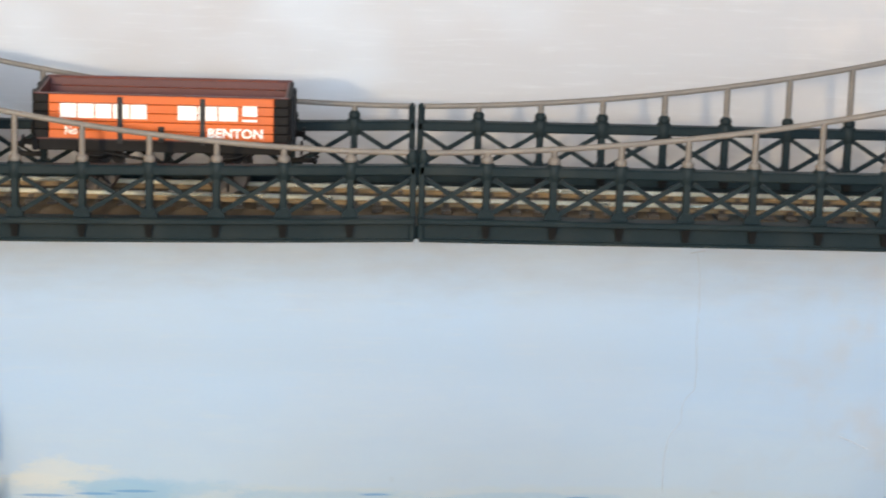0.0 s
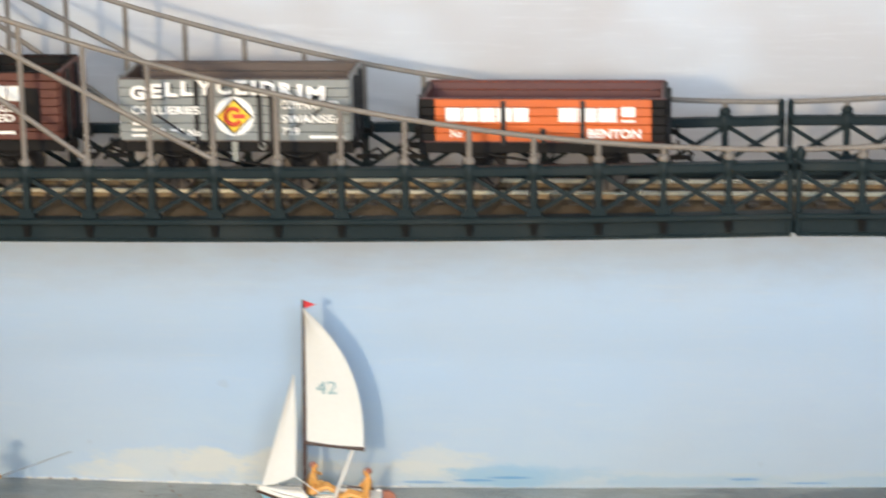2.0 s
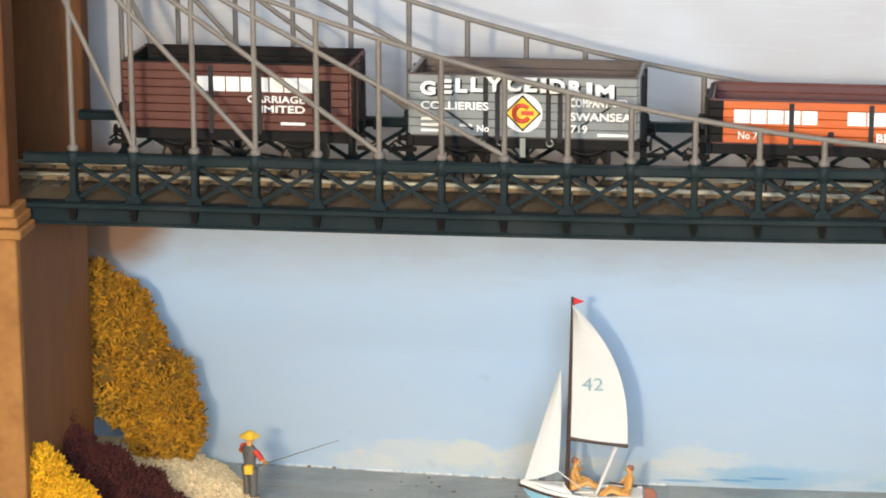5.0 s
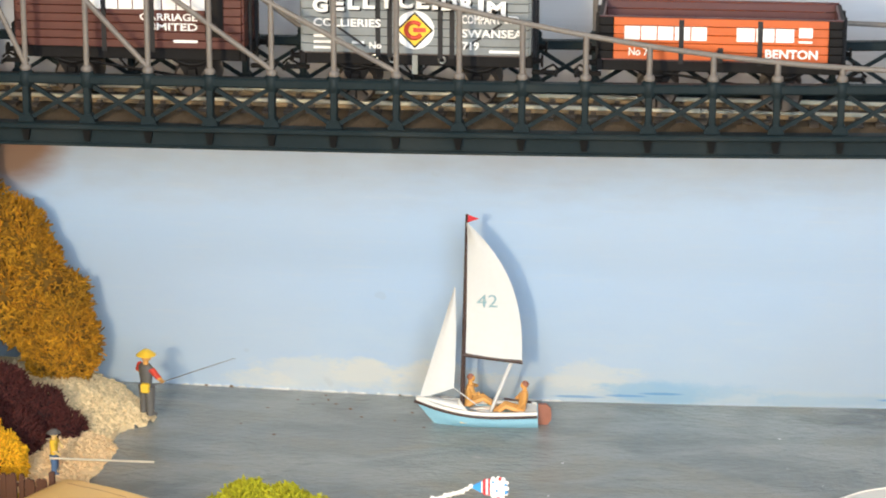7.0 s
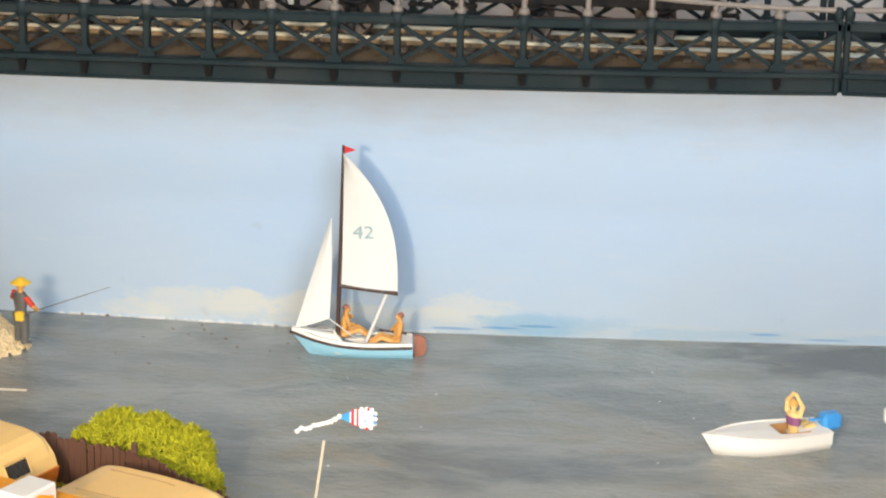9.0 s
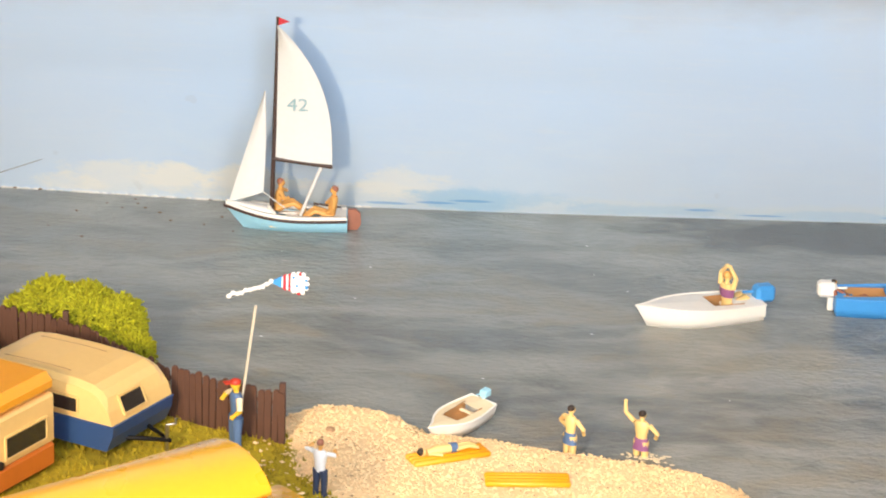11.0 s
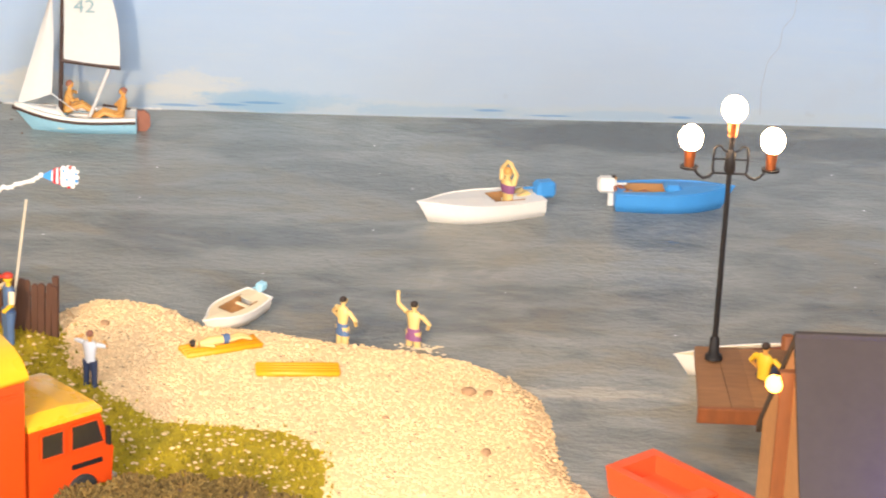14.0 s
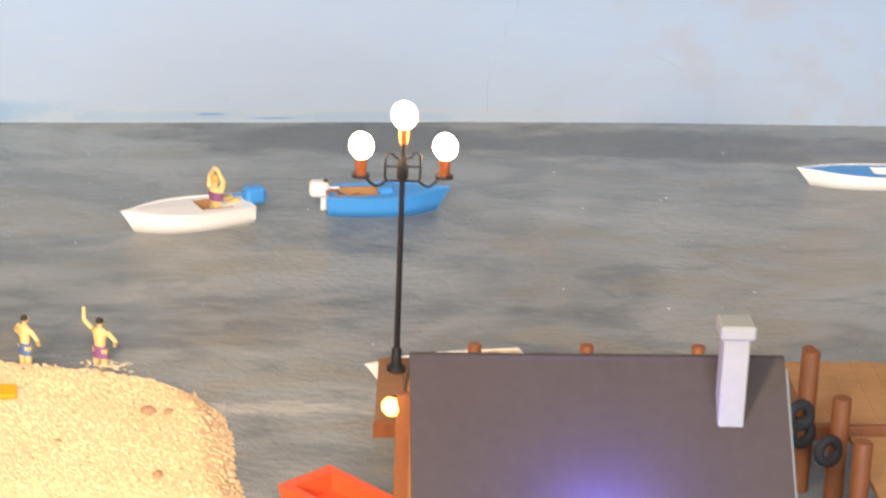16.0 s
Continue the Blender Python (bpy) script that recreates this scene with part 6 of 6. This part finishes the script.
punt = thing("red_punt", "bright red flat-bottomed plastic boat", "boat", "boats on the water", at=(33.6, -212.3, 0), turn=-49)
pr = B()
outer = [(-21, -9.0), (21, -9.0), (21, 9.0), (-21, 9.0)]
pr.loft([[(x * 0.94, y * 0.9, -0.5) for x, y in outer], [(x, y, 8.0) for x, y in outer], [(x - math.copysign(3.4, x), y - math.copysign(2.6, y), 8.0) for x, y in outer], [(x - math.copysign(4.4, x), y - math.copysign(3.4, y), 3.4) for x, y in outer]], False)
part("hull", pr, M_REDBOAT, punt)
part("seat", B().box(1, 6, -5.6, 5.6, 5.2, 6.4, 0.3), M_REDBOAT, punt)

# ---- unseen blue bulb, added as source of the blue glow on the roof ----
bulb("assumed_blue_light", (0.074, -0.368, 0.0825), 0.08, (0.13, 0.14, 1.0), 0.0015)
single("assumed_blue_bulb", B().ball((0, 0, 0), 1.2, 10, 6).tube([(0, 0, 0), (0, 1.0, -5), (0, 2.0, -8.0)], 0.4, 5), M_BLUEBULB, "small unseen blue bulb added as source of the roof's blue glow", "lamp", at=(74, -370.5, 79.0))
# ---- bits floating near the shore ----
wl = B()
wr = random.Random(31)
for x, y in ((-218, 104), (-222.6, 93.4), (-213.4, 94.7), (-203.2, 81.7), (-185, 88), (-180, 73), (-239, 88), (-217, 99), (-228, 98), (-208, 90), (-190, 79), (-246, 70), (-232, 60)):
    wl.ball((x + wr.uniform(-1, 1), y, 0.1), (wr.uniform(0.35, 0.8), wr.uniform(0.3, 0.6), 0.3), 7, 4)
single("water_litter", wl, M_EARTH, "small dark crumbs floating on the water", "", kind="stuff")
# ---- paint specks on the water and filler along its joint with the sky board ----
fl = B()
for i in range(40):
    x, y = wr.uniform(-260, 260), wr.uniform(-130, 95)
    if not bool(inside(SHORE, np.array([x]), np.array([y]))[0]):
        q = wr.uniform(0.14, 0.34)
        fl.ball((x, y, 0.02), (q * wr.uniform(1, 2.2), q, 0.1), 6, 3)
single("water_flecks", fl, M_WHITE, "tiny pale paint flecks on the water", "", kind="stuff")
jf = B()
for i in range(110):
    x = wr.uniform(-275, -130)
    q = wr.uniform(0.25, 0.7)
    jf.now = 1 if i % 23 == 0 else 0
    jf.ball((x, board_y(x) - 0.2, 0.15), (q * wr.uniform(1, 3), 0.5, q * 0.8), 6, 4)
single("joint_filler", jf, [M_SAIL, M_EARTH], "ragged pale filler along the foot of the sky board", "", kind="stuff")
